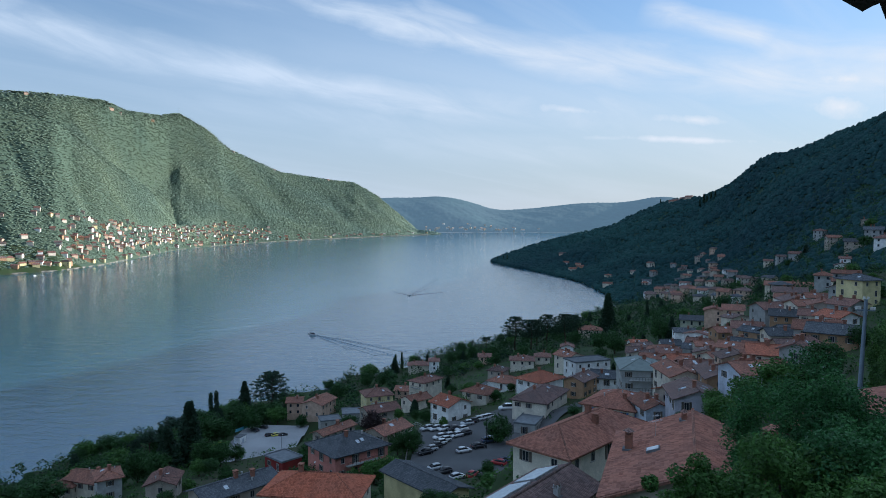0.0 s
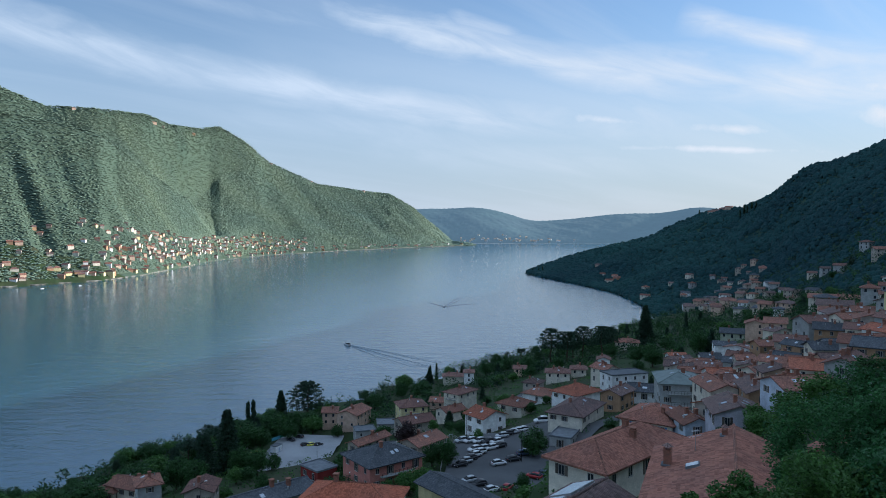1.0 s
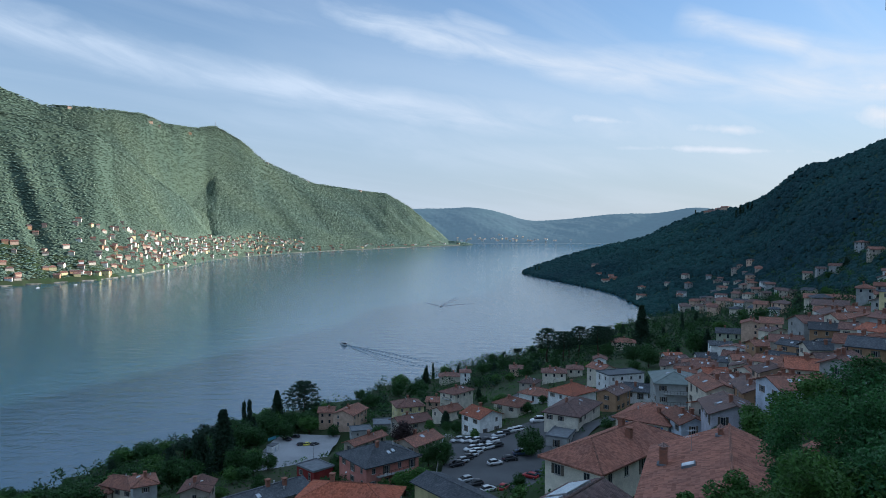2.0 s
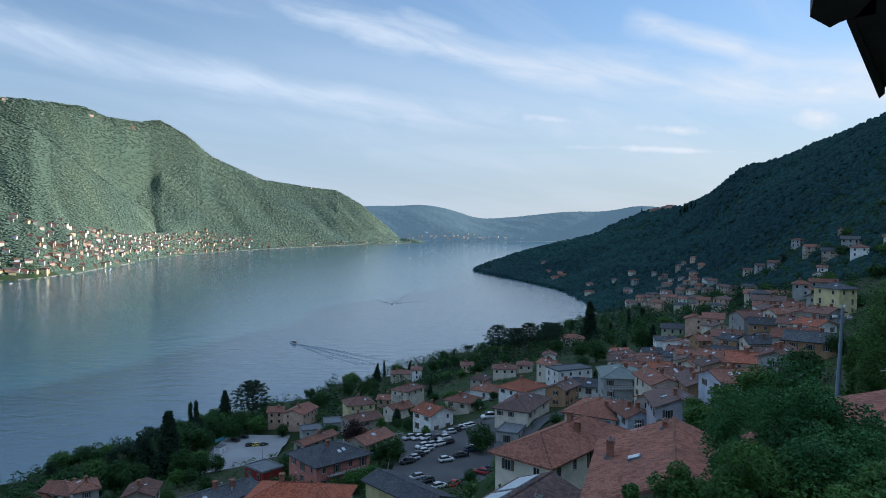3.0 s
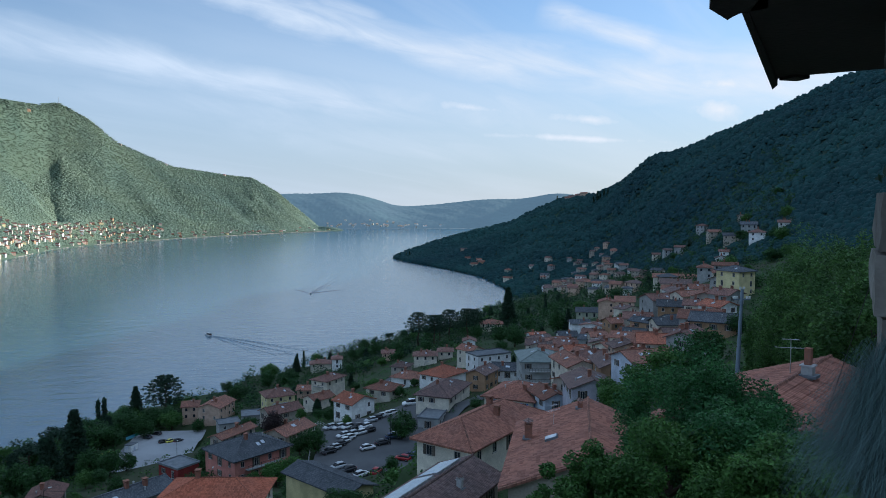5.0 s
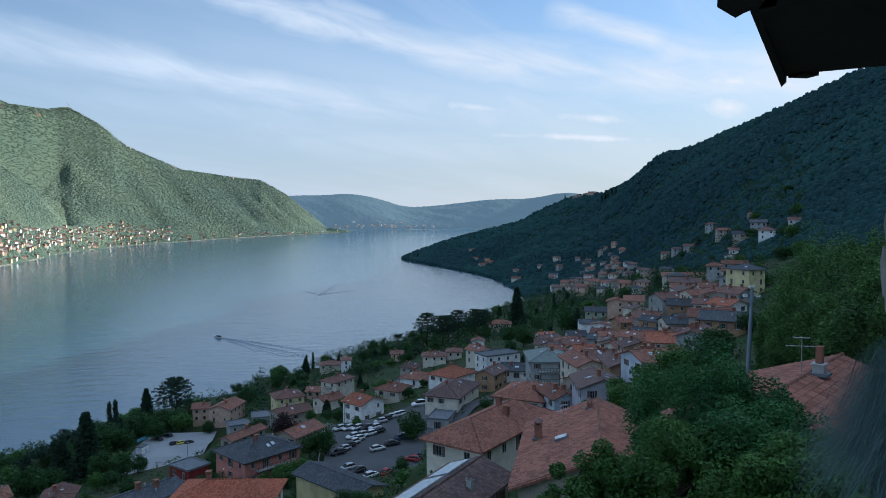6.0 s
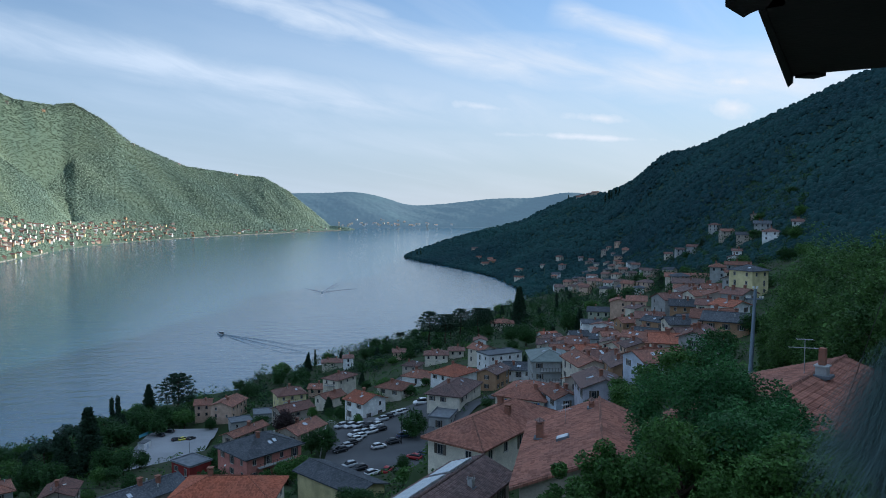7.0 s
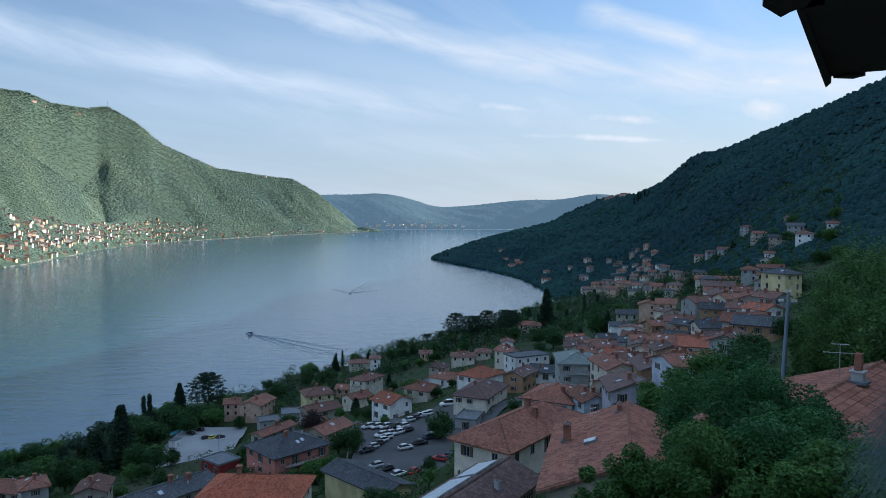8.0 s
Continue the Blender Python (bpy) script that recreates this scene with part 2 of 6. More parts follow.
MEADOW = material("grass_and_scrub", (0.030, 0.055, 0.020), 0.95, (0.045, 0.048, 0.028), 0.03, 0.6, 0.3)
# ---------------------------------------------------------------- the lie of the land
RADII = [0, 40, 80, 130, 180, 240, 300, 370, 450, 560, 700, 900, 1200, 1600]
SLOPES = {  # compass degrees from the first view: heights at those radii
    -60: [107, 86, 66, 46, 30, 12, 4, 3, 3, 3, 3, 3, 3, 3],
    -35: [107, 82, 64, 48, 36, 20, 7, 3, 3, 3, 3, 3, 3, 3],
    -22: [107, 83, 66, 51, 41, 27, 12, 3, 3, 3, 3, 3, 3, 3],
    -12: [107, 83, 66, 52, 41, 31, 19, 7, 3, 3, 3, 3, 3, 3],
    -3: [107, 84, 68, 55, 46, 37, 27, 15, 6, 3, 3, 3, 3, 3],
    8: [107, 86, 72, 61, 53, 47, 40, 32, 23, 11, 3, 3, 3, 3],
    18: [107, 88, 78, 69, 60, 53, 49, 45, 40, 33, 23, 10, 5, 5],
    28: [107, 94, 87, 80, 75, 72, 73, 71, 69, 66, 66, 70, 75, 75],
    38: [107, 97, 94, 90, 88, 88, 90, 93, 97, 103, 110, 115, 120, 120],
    60: [108, 108, 111, 116, 123, 132, 142, 150, 160, 170, 180, 190, 200, 200],
}
BASE = np.array(list(SLOPES.values()), float)
STATIONS = list(SLOPES)
NEAR_SHORE = [(-60, 250), (-35.5, 300), (-31.6, 318), (-28.6, 336), (-24.7, 357), (-21, 362), (-16, 402), (-9, 424),
              (-7.8, 462), (-4.9, 464), (-0.3, 506), (3.4, 545), (9, 633), (12, 720), (15.5, 800), (15.7, 9000)]
CAPE_FOOT = [(3.7, 1620), (3.87, 1590), (6.2, 1421), (11.4, 1136), (13.5, 954), (14.4, 837), (15.57, 790), (20, 820),
             (24, 700), (28, 500), (33, 420), (38, 330), (60, 180), (90, 90), (180, 60)]
CAPE_TOP = [(3.7, 1630), (7, 1660), (14, 1700), (18, 1700), (22, 1500), (27, 1300), (33, 1150), (38, 1100), (60, 1000),
            (90, 800), (130, 700), (180, 700)]
CAPE_SKY = [(3.7, -4.0), (3.87, -3.9), (7.14, -2.65), (10.4, -1.75), (13.7, -0.95), (16, 0.25), (18.2, 1.1), (20.5, 1.3),
            (22.6, 2.35), (24.8, 4.25), (27.3, 4.8), (29.3, 5.68), (32.8, 7.12), (35.4, 8.25), (37.5, 9.25), (40.5, 10.1),
            (45, 12.5), (60, 18), (90, 24), (130, 20), (180, 8)]
LEFT_SHORE = [(-60, 1300), (-35.5, 1454), (-29.2, 1531), (-26.3, 1665), (-23.2, 1964), (-21.4, 2248), (-17.3, 2612),
              (-13.2, 2895), (-6.8, 3342), (-0.7, 3797), (0, 3850)]
LEFT_SKY = [(-60, 10), (-35.3, 9.6), (-32.6, 8.5), (-29.7, 8.6), (-25.9, 8.35), (-24.3, 7.7), (-22.3, 7.5), (-20.7, 7.7),
            (-18.9, 6.7), (-17, 5.1), (-13.2, 3.4), (-9.1, 2.8), (-7.25, 2.6), (-5.4, 1.5), (-3.5, -0.1), (-2.1, -1.3), (-0.7, -1.62), (0, -1.7)]
SPUR_SKY = [(-60, 8), (-35.3, 7.9), (-31.9, 7.4), (-29, 6.7), (-26, 4.2), (-23.2, 2.1), (-20.9, 0.2), (-19, -2), (0, -3)]
FAR_SKY = [(-8, 1.0), (-5.2, 1.38), (-2, 1.4), (-0.3, 1.55), (2, 1.15), (4.3, 0.33), (7.1, 0.48), (11.3, 0.95), (14.6, 0.95),
           (17.5, 1.5), (18.7, 1.27), (20, 1.05), (26, 0.9)]
EYE_HEIGHT = 110.0
PADS = [(5, 178, 26, 47.5), (-72, 282, 24, 15.0), (-63, 268, 18, 16.5), (-88, 262, 10, 15.0), (-74, 246, 17, 15.5), (17, 91, 9, 75.0)]   # levelled ground: x, y, reach, height


def along(table, a):
    return np.interp(a, [p[0] for p in table], [p[1] for p in table])


def wrinkle(x, y, size, seed=0.0):
    """Soft noise of about -1 to 1 from crossed sines, for folds of the land."""
    u, v = x / size + seed, y / size - 1.7 * seed
    return (np.sin(u + 1.3 * np.sin(0.7 * v)) + np.sin(1.3 * v + 1.7 * np.sin(0.6 * u + 1)) + 0.6 * np.sin(2.3 * u - 1.9 * v + seed)
            + 0.4 * np.sin(4.1 * u + 3.3 * v)) / 2.4


def smooth(t):
    t = np.clip(t, 0, 1)
    return t * t * (3 - 2 * t)


def ground_z(x, y):
    """Height of the land at x, y (arrays); below zero is the bed of the lake."""
    x, y = np.asarray(x, float), np.asarray(y, float)
    r, a = np.hypot(x, y), np.degrees(np.arctan2(x, y))
    ac = np.clip(a, -60, 60)
    i = np.clip(np.searchsorted(STATIONS, ac) - 1, 0, len(STATIONS) - 2)
    s = np.asarray(STATIONS, float)
    fa = (ac - s[i]) / (s[i + 1] - s[i])
    rc = np.clip(r, 0, 1600)
    j = np.clip(np.searchsorted(RADII, rc) - 1, 0, len(RADII) - 2)
    q = np.asarray(RADII, float)
    fr = (rc - q[j]) / (q[j + 1] - q[j])
    near = (BASE[i, j] * (1 - fa) + BASE[i + 1, j] * fa) * (1 - fr) + (BASE[i, j + 1] * (1 - fa) + BASE[i + 1, j + 1] * fa) * fr
    for px, py, reach, pz in PADS:
        k = smooth((reach * 1.5 - np.hypot(x - px, y - py)) / (reach * 0.5))
        near = near * (1 - k) + pz * k
    town = near
    edge = along(NEAR_SHORE, a)
    near = np.where(r < edge, np.maximum(near, 1.2), 1.2) - 6 * smooth((r - edge) / (0.015 * edge))
    # the wooded mountain that ends in the cape
    foot, top, sky = along(CAPE_FOOT, a), along(CAPE_TOP, a), along(CAPE_SKY, a)
    crest = EYE_HEIGHT + top * np.tan(np.radians(sky))
    low = np.where(a > 15.6, town, 0.5)
    t = np.clip((r - foot) / (top - foot), 0, 1)
    cape = low + (crest - low) * (0.35 * t + 0.65 * t * t) ** 0.9 + wrinkle(x, y, 70) * 14 * smooth(t * 3) * smooth((1 - t) * 5) * smooth((a - 5) / 8)
    cape = np.where(r > top, crest - 0.25 * (r - top), cape)
    cape = np.where((a > 3.75) & (r > foot), cape, -5)
    # the mountain across the lake and its spur
    shore, sky = along(LEFT_SHORE, a), along(LEFT_SKY, a)
    deep = np.where(a > -8, 500 + (np.clip(-a, 0, 8)) * 60, 980)
    top = shore + deep
    crest = EYE_HEIGHT + top * np.tan(np.radians(sky))
    t = np.clip((r - shore) / deep, 0, 1)
    left = 2 + (crest - 2) * (0.4 * t + 0.6 * t ** 1.5) + wrinkle(x, y, 120, 2.0) * 8 * smooth(t * 2.5) * smooth((1 - t) * 4)
    off = a - (-20.2 - 3.4 * t)          # the side valley, steep on the flank under the summit
    valley = np.clip(np.where(off > 0, 1 - off / (3.2 + 2.2 * t), 1 + off / 4.5), 0, 1)
    left = left * (1 - 0.56 * valley * smooth(t * 2.4) * smooth((1.02 - t) * 5))
    left = left + (np.sin((a + 7 * t) * 1.5) + 0.5 * np.sin((a + 5 * t) * 3.4 + 1)) * 6 * (1 + 0.6 * np.sin(a * 0.9 + 2)) * smooth(t * 2.5) * smooth((1 - t) * 3)
    left = np.where(r > top, crest - 0.3 * (r - top), left)
    far_end = shore + 560
    crest = EYE_HEIGHT + far_end * np.tan(np.radians(along(SPUR_SKY, a)))
    t = np.clip((r - shore) / 560, 0, 1)
    spur = 2 + (crest - 2) * (0.3 * t + 0.7 * t ** 1.4) + wrinkle(x, y, 90, 5.0) * 5 * smooth(t * 2.5) * smooth((1 - t) * 4)
    spur = spur + (np.sin((a + 6 * t) * 1.7 + 1) + 0.5 * np.sin((a + 4 * t) * 3.8)) * 6 * (1 + 0.6 * np.sin(a * 1.1)) * smooth(t * 2.5) * smooth((1 - t) * 3)
    spur = np.where(r > far_end, crest - 0.55 * (r - far_end), spur)
    left = np.where((a < 0) & (a > -75) & (r > shore), np.maximum(left, spur), -5)
    return np.maximum(np.maximum(near, cape), left)


def land(x, y):
    return float(ground_z(x, y))


def far_hills(a, r):
    t = np.clip((r - 4240) / 510, 0, 1)
    rise = sum(along(FAR_SKY, a + d) for d in (-0.9, -0.45, 0, 0.45, 0.9)) / 5
    crest = EYE_HEIGHT + 4750 * np.tan(np.radians(rise))
    x, y = r * np.sin(np.radians(a)), r * np.cos(np.radians(a))
    fold = wrinkle(x, y, 110, 9.0) * 5 + wrinkle(x, y, 40, 4.0) * 2
    return 0.5 + (crest - 0.5) * t ** 0.8 + fold * smooth(t * 3) * smooth((1 - t) * 4)


# ---------------------------------------------------------------- building helpers
def mesh_of(name, verts, faces, mat=None, shade=False):
    me = bpy.data.meshes.new(name)
    me.from_pydata([tuple(v) for v in verts], [], faces)
    if mat:
        for k in (mat if isinstance(mat, (list, tuple)) else [mat]):
            me.materials.append(k)
    if shade:
        me.polygons.foreach_set("use_smooth", [True] * len(me.polygons))
    me.update()
    return me


def from_bm(name, bm, mat):
    me = bpy.data.meshes.new(name)
    bm.to_mesh(me)
    bm.free()
    me.materials.append(mat)
    return me


def part(name, data, parent, label="", at=None):
    """Links a mesh as one part under its thing."""
    ob = new(name, data)
    ob.parent = parent
    if at is not None:
        ob.matrix_local = at
    if label:
        ob["label"] = label
    return ob


def box_bm(bm, x0, y0, z0, x1, y1, z1):
    v = [bm.verts.new(p) for p in ((x0, y0, z0), (x1, y0, z0), (x1, y1, z0), (x0, y1, z0), (x0, y0, z1), (x1, y0, z1), (x1, y1, z1), (x0, y1, z1))]
    for f in ((3, 2, 1, 0), (4, 5, 6, 7), (0, 1, 5, 4), (1, 2, 6, 5), (2, 3, 7, 6), (3, 0, 4, 7)):
        bm.faces.new([v[i] for i in f])
    return v


def boxes(name, mat, *dims, bevel=0.0):
    bm = bmesh.new()
    for d in dims:
        box_bm(bm, *d)
    if bevel:
        bmesh.ops.bevel(bm, geom=bm.edges[:], offset=bevel, segments=1, affect="EDGES")
    return from_bm(name, bm, mat)


def tube(bm, p, q, r0, r1, n=6):
    p, q = Vector(p), Vector(q)
    turn = (q - p).to_track_quat("Z", "Y").to_matrix()
    ends = []
    for c, r in ((p, r0), (q, r1)):
        ends.append([bm.verts.new(c + turn @ Vector((r * math.cos(2 * math.pi * i / n), r * math.sin(2 * math.pi * i / n), 0))) for i in range(n)])
    for i in range(n):
        bm.faces.new((ends[0][i], ends[0][(i + 1) % n], ends[1][(i + 1) % n], ends[1][i]))
    bm.faces.new(ends[1])
    bm.faces.new(ends[0][::-1])


# ---------------------------------------------------------------- land and lake
def land_sheet():
    angles = np.concatenate([np.arange(-180, -62, 3.0), np.arange(-62, -45, 1.0), np.arange(-45, 46, 0.2), np.arange(46, 66, 1.0), np.arange(66, 180, 3.0)])
    radii = np.concatenate([[1.5], np.geomspace(6, 1300, 165), np.arange(1322, 4990, 22.0)])
    A, Rr = np.meshgrid(np.radians(angles), radii)
    X, Y = Rr * np.sin(A), Rr * np.cos(A)
    Z = ground_z(X, Y)
    Z = Z + np.where(Z > 6, wrinkle(X, Y, 6.0, 3.0) * 0.25, 0)
    for px, py, reach, _ in PADS[:5]:      # dug out a little under the paving
        Z = Z - 0.8 * smooth((reach * 1.25 - np.hypot(X - px, Y - py)) / (reach * 0.25))
    n, m = len(radii), len(angles)
    verts = np.stack([X, Y, Z], -1).reshape(-1, 3)
    i, j = np.meshgrid(np.arange(n - 1), np.arange(m), indexing="ij")
    k = (j + 1) % m
    faces = np.stack([i * m + j, i * m + k, (i + 1) * m + k, (i + 1) * m + j], -1).reshape(-1, 4)[:, ::-1]
    centre = len(verts)
    verts = np.vstack([verts, [[0, 0, 107.0]]])
    fan = [(centre, (q + 1) % m, q) for q in range(m)]
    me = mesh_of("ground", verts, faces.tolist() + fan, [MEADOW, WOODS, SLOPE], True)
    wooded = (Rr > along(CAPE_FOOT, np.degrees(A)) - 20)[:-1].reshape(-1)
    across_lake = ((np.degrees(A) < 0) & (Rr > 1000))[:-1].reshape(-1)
    # Slot 1 is the dark shaded-side floor, slot 2 the lightened sunlit one.
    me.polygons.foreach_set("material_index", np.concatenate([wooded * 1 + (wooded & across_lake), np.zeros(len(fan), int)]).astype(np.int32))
    return tagged(new("ground", me), "grassy, wooded slopes falling to the lake shore", "ground", kind="structure")


ground = land_sheet()



def distance():
    """The hills that close the far end of the lake, with haze put into their colour."""
    a, r = np.meshgrid(np.arange(-9, 27, 0.12), np.linspace(4240, 4760, 40))
    z = far_hills(a, r)
    z = z + np.random.default_rng(2).normal(0, 0.9, z.shape) * (z > 6)
    verts = np.stack([r * np.sin(np.radians(a)), r * np.cos(np.radians(a)), z], -1).reshape(-1, 3)
    n, m = a.shape
    faces = [(i * m + j, i * m + j + 1, (i + 1) * m + j + 1, (i + 1) * m + j) for i in range(n - 1) for j in range(m - 1)]
    hazy = material("haze_glow_hills", (0.035, 0.068, 0.066), 1.0, (0.026, 0.05, 0.056), 0.004, 0.03, 0.0)
    # A faint blue emission stands in for the haze in front of the hills.
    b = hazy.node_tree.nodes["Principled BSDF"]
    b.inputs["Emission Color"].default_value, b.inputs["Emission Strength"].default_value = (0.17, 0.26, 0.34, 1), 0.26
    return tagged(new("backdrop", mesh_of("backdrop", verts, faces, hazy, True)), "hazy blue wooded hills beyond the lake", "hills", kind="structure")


distance()


def water_material():
    m = bpy.data.materials.new("lake_water")
    m.use_nodes = True
    n, l = m.node_tree.nodes, m.node_tree.links
    b = n["Principled BSDF"]
    b.inputs["Base Color"].default_value = (0.030, 0.092, 0.138, 1)
    b.inputs["Roughness"].default_value, b.inputs["IOR"].default_value = 0.13, 2.3
    c = n.new("ShaderNodeTexCoord")
    heights = []
    for scale, stretch in ((0.05, (1, 2.2, 1)), (0.4, (1, 1.8, 1))):
        mp = n.new("ShaderNodeMapping")
        mp.inputs["Scale"].default_value = stretch
        mp.inputs["Rotation"].default_value = (0, 0, 0.5)
        t = n.new("ShaderNodeTexNoise")
        t.inputs["Scale"].default_value, t.inputs["Detail"].default_value = scale, 5
        l.new(c.outputs["Object"], mp.inputs["Vector"])
        l.new(mp.outputs[0], t.inputs["Vector"])
        heights.append(t.outputs["Fac"])
    first = n.new("ShaderNodeBump")
    first.inputs["Strength"].default_value, first.inputs["Distance"].default_value = 0.6, 0.8
    second = n.new("ShaderNodeBump")
    second.inputs["Strength"].default_value, second.inputs["Distance"].default_value = 0.7, 0.16
    l.new(heights[0], first.inputs["Height"])
    l.new(heights[1], second.inputs["Height"])
    l.new(first.outputs[0], second.inputs["Normal"])
    l.new(second.outputs[0], b.inputs["Normal"])
    return m


WATER = water_material()
bm = bmesh.new()
bmesh.ops.create_grid(bm, x_segments=60, y_segments=60, size=4980)
tagged(new("water", from_bm("water", bm, WATER)), "calm rippled blue-grey lake water", "lake", kind="structure")

def far_shore_wall():
    """The pale quay that runs along the opposite shore."""
    pale = material("pale_quay_stone", (0.24, 0.23, 0.20), 0.9, (0.07, 0.075, 0.06), 0.05, 0.6, 0.2)
    a = np.arange(-40, -1, 0.2)
    r = along(LEFT_SHORE, a) + wrinkle(a * 20, a * 7, 9.0) * 5 + 2
    verts, faces = [], []
    for q, d in zip(np.radians(a), r):
        for rr, z in ((d, -1.0), (d, 1.9), (d + 7, 2.3), (d + 7, -1.0)):
            verts.append((rr * math.sin(q), rr * math.cos(q), z))
    for i in range(len(a) - 1):
        faces += [(i * 4 + j, i * 4 + 4 + j, i * 4 + 5 + j, i * 4 + 1 + j) for j in range(3)]
    return tagged(new("quay_wall", mesh_of("quay_wall", verts, faces, pale)), "pale stone quay along the opposite shore", "quay", kind="structure")


far_shore_wall()

# ---------------------------------------------------------------- houses
FRAME_MESH = boxes("window_frame", FRAMEWOOD, (-0.5, -0.06, 0, -0.43, 0, 1), (0.43, -0.06, 0, 0.5, 0, 1), (-0.43, -0.06, 0.94, 0.43, 0, 1),
                   (-0.03, -0.05, 0.05, 0.03, 0, 0.94), (-0.58, -0.12, -0.05, 0.58, 0, 0.05))
PANE_MESH = boxes("pane", GLASS, (-0.43, -0.025, 0.05, 0.43, 0.0, 0.94))
BAY_MESH = boxes("window", GLASS, (-0.5, -0.05, 0, 0.5, 0.05, 1))
SHUT = {}
for paint in (SHUTTER, BLUEPAINT):
    SHUT[paint] = boxes("shutter", paint, (-0.24, -0.07, 0, 0.24, -0.01, 1), (-0.20, -0.09, 0.05, 0.20, -0.07, 0.45), (-0.20, -0.09, 0.55, 0.20, -0.07, 0.95))
CHIMNEY_MESH = boxes("chimney", BRICK, (-0.35, -0.35, -1.2, 0.35, 0.35, 0.9), (-0.45, -0.45, 0.9, 0.45, 0.45, 1.0), (-0.3, -0.3, 1.0, -0.2, 0.3, 1.25),
                     (0.2, -0.3, 1.0, 0.3, 0.3, 1.25), (-0.5, -0.5, 1.25, 0.5, 0.5, 1.35))
# Skylight glass coloured pale in place of the sky it reflects.
SKYLIGHT_MESH = boxes("skylight", material("sky_pale_roof_glass", (0.55, 0.6, 0.66), 0.1, bump=0.0), (-0.4, -0.55, 0, 0.4, 0.55, 0.1))
VENT_MESH = boxes("vent_pipe", CONCRETE, (-0.12, -0.12, -0.4, 0.12, 0.12, 0.5), (-0.17, -0.17, 0.5, 0.17, 0.17, 0.58))
BALUSTER = boxes("baluster", IRON, (-0.03, -0.03, 0, 0.03, 0.03, 0.92))
FOOTPRINTS = []
NAMES = {}


def roof_mesh(w, d, rise, over, hip, mat, thick=0.22):
    """A gable or hip roof, ridge along x, over a w by d plan, with thickness and eaves."""
    a, b = w / 2 + over, d / 2 + over
    drop = rise * over / (d / 2)
    z0, z1 = -drop, rise
    k = min(b, a * 0.92) if hip else 0.0
    top = [(-a, -b, z0), (a, -b, z0), (a, b, z0), (-a, b, z0), (-a + k, 0, z1), (a - k, 0, z1)]
    low = [(x, y, z - thick) for x, y, z in top[:4]] + [(x, y, z - thick) for x, y, z in top[4:]]
    f = [(0, 1, 5, 4), (2, 3, 4, 5), (1, 2, 5), (3, 0, 4)] if hip else [(0, 1, 5, 4), (2, 3, 4, 5)]
    g = [tuple(i + 6 for i in q[::-1]) for q in f]
    rim = [(0, 1), (2, 3), (1, 2), (3, 0)] if hip else [(0, 1), (2, 3), (1, 5), (5, 2), (3, 4), (4, 0)]
    sides = [(j, i, i + 6, j + 6) for i, j in rim]
    verts = [Vector(p) for p in top + low]
    bm = bmesh.new()
    vs = [bm.verts.new(p) for p in verts]
    for q in f + g + sides:
        bm.faces.new([vs[i] for i in q])
    bmesh.ops.recalc_face_normals(bm, faces=bm.faces[:])
    caps = [(4, 5)] + ([(0, 4), (3, 4), (1, 5), (2, 5)] if hip else [])
    caps = [(verts[i] + Vector((0, 0, 0.02)), verts[j] + Vector((0, 0, 0.02))) for i, j in caps if (verts[i] - verts[j]).length > 0.3]
    return from_bm("roof", bm, mat), caps


def tile_field(a, b, k, rise, mat, course=0.36, across=0.25):
    """Single curved tiles laid in overlapping courses over the slopes of a roof; k is the hip's run at the ridge."""
    rng = np.random.default_rng(int(a * 100 + b))
    verts, faces = [], []

    def slope(origin, right, out, half, run, inset):
        up = Vector((-out.x * run, -out.y * run, rise))
        length = up.length
        up.normalize()
        nrm = right.cross(up)
        for j in range(int(length / course)):
            s = j * course
            lim = half - inset * s / length - 0.05
            for i in range(-int(lim / across), int(lim / across)):
                c = (i + 0.5) * across + rng.normal(0, 0.006)
                lift = rng.normal(0, 0.006)
                n0 = len(verts)
                for q, base in ((s - 0.03, 0.055), (s + course + 0.02, 0.02)):
                    for u, hgt in ((-0.5, 0.0), (-0.2, 0.05), (0.2, 0.05), (0.5, 0.0)):
                        verts.append(origin + right * (c + u * across) + up * (q + rng.normal(0, 0.004)) + nrm * (base + hgt + lift))
                for m in range(3):
                    faces.append((n0 + m, n0 + m + 1, n0 + 5 + m, n0 + 4 + m))
                faces.append((n0, n0 + 3, n0 + 2, n0 + 1))

    z0 = 0.0
    slope(Vector((0, -b, z0)), Vector((1, 0, 0)), Vector((0, -1, 0)), a, b, k)
    slope(Vector((0, b, z0)), Vector((-1, 0, 0)), Vector((0, 1, 0)), a, b, k)
    if k:
        slope(Vector((a, 0, z0)), Vector((0, 1, 0)), Vector((1, 0, 0)), b, k, b)
        slope(Vector((-a, 0, z0)), Vector((0, -1, 0)), Vector((-1, 0, 0)), b, k, b)
    return mesh_of("tiles", verts, faces, mat)


def single_tiles(name, colour, second):
    m = material(name, colour, 0.85, second, 0.35, 14.0, 0.2)
    n, l = m.node_tree.nodes, m.node_tree.links
    geo = n.new("ShaderNodeNewGeometry")
    r = n.new("ShaderNodeMapRange")
    r.inputs["To Min"].default_value, r.inputs["To Max"].default_value = 0.72, 1.3
    l.new(geo.outputs["Random Per Island"], r.inputs["Value"])
    hsv = next(q for q in n if q.bl_idname == "ShaderNodeHueSaturation")
    l.new(r.outputs[0], hsv.inputs["Value"])
    return m


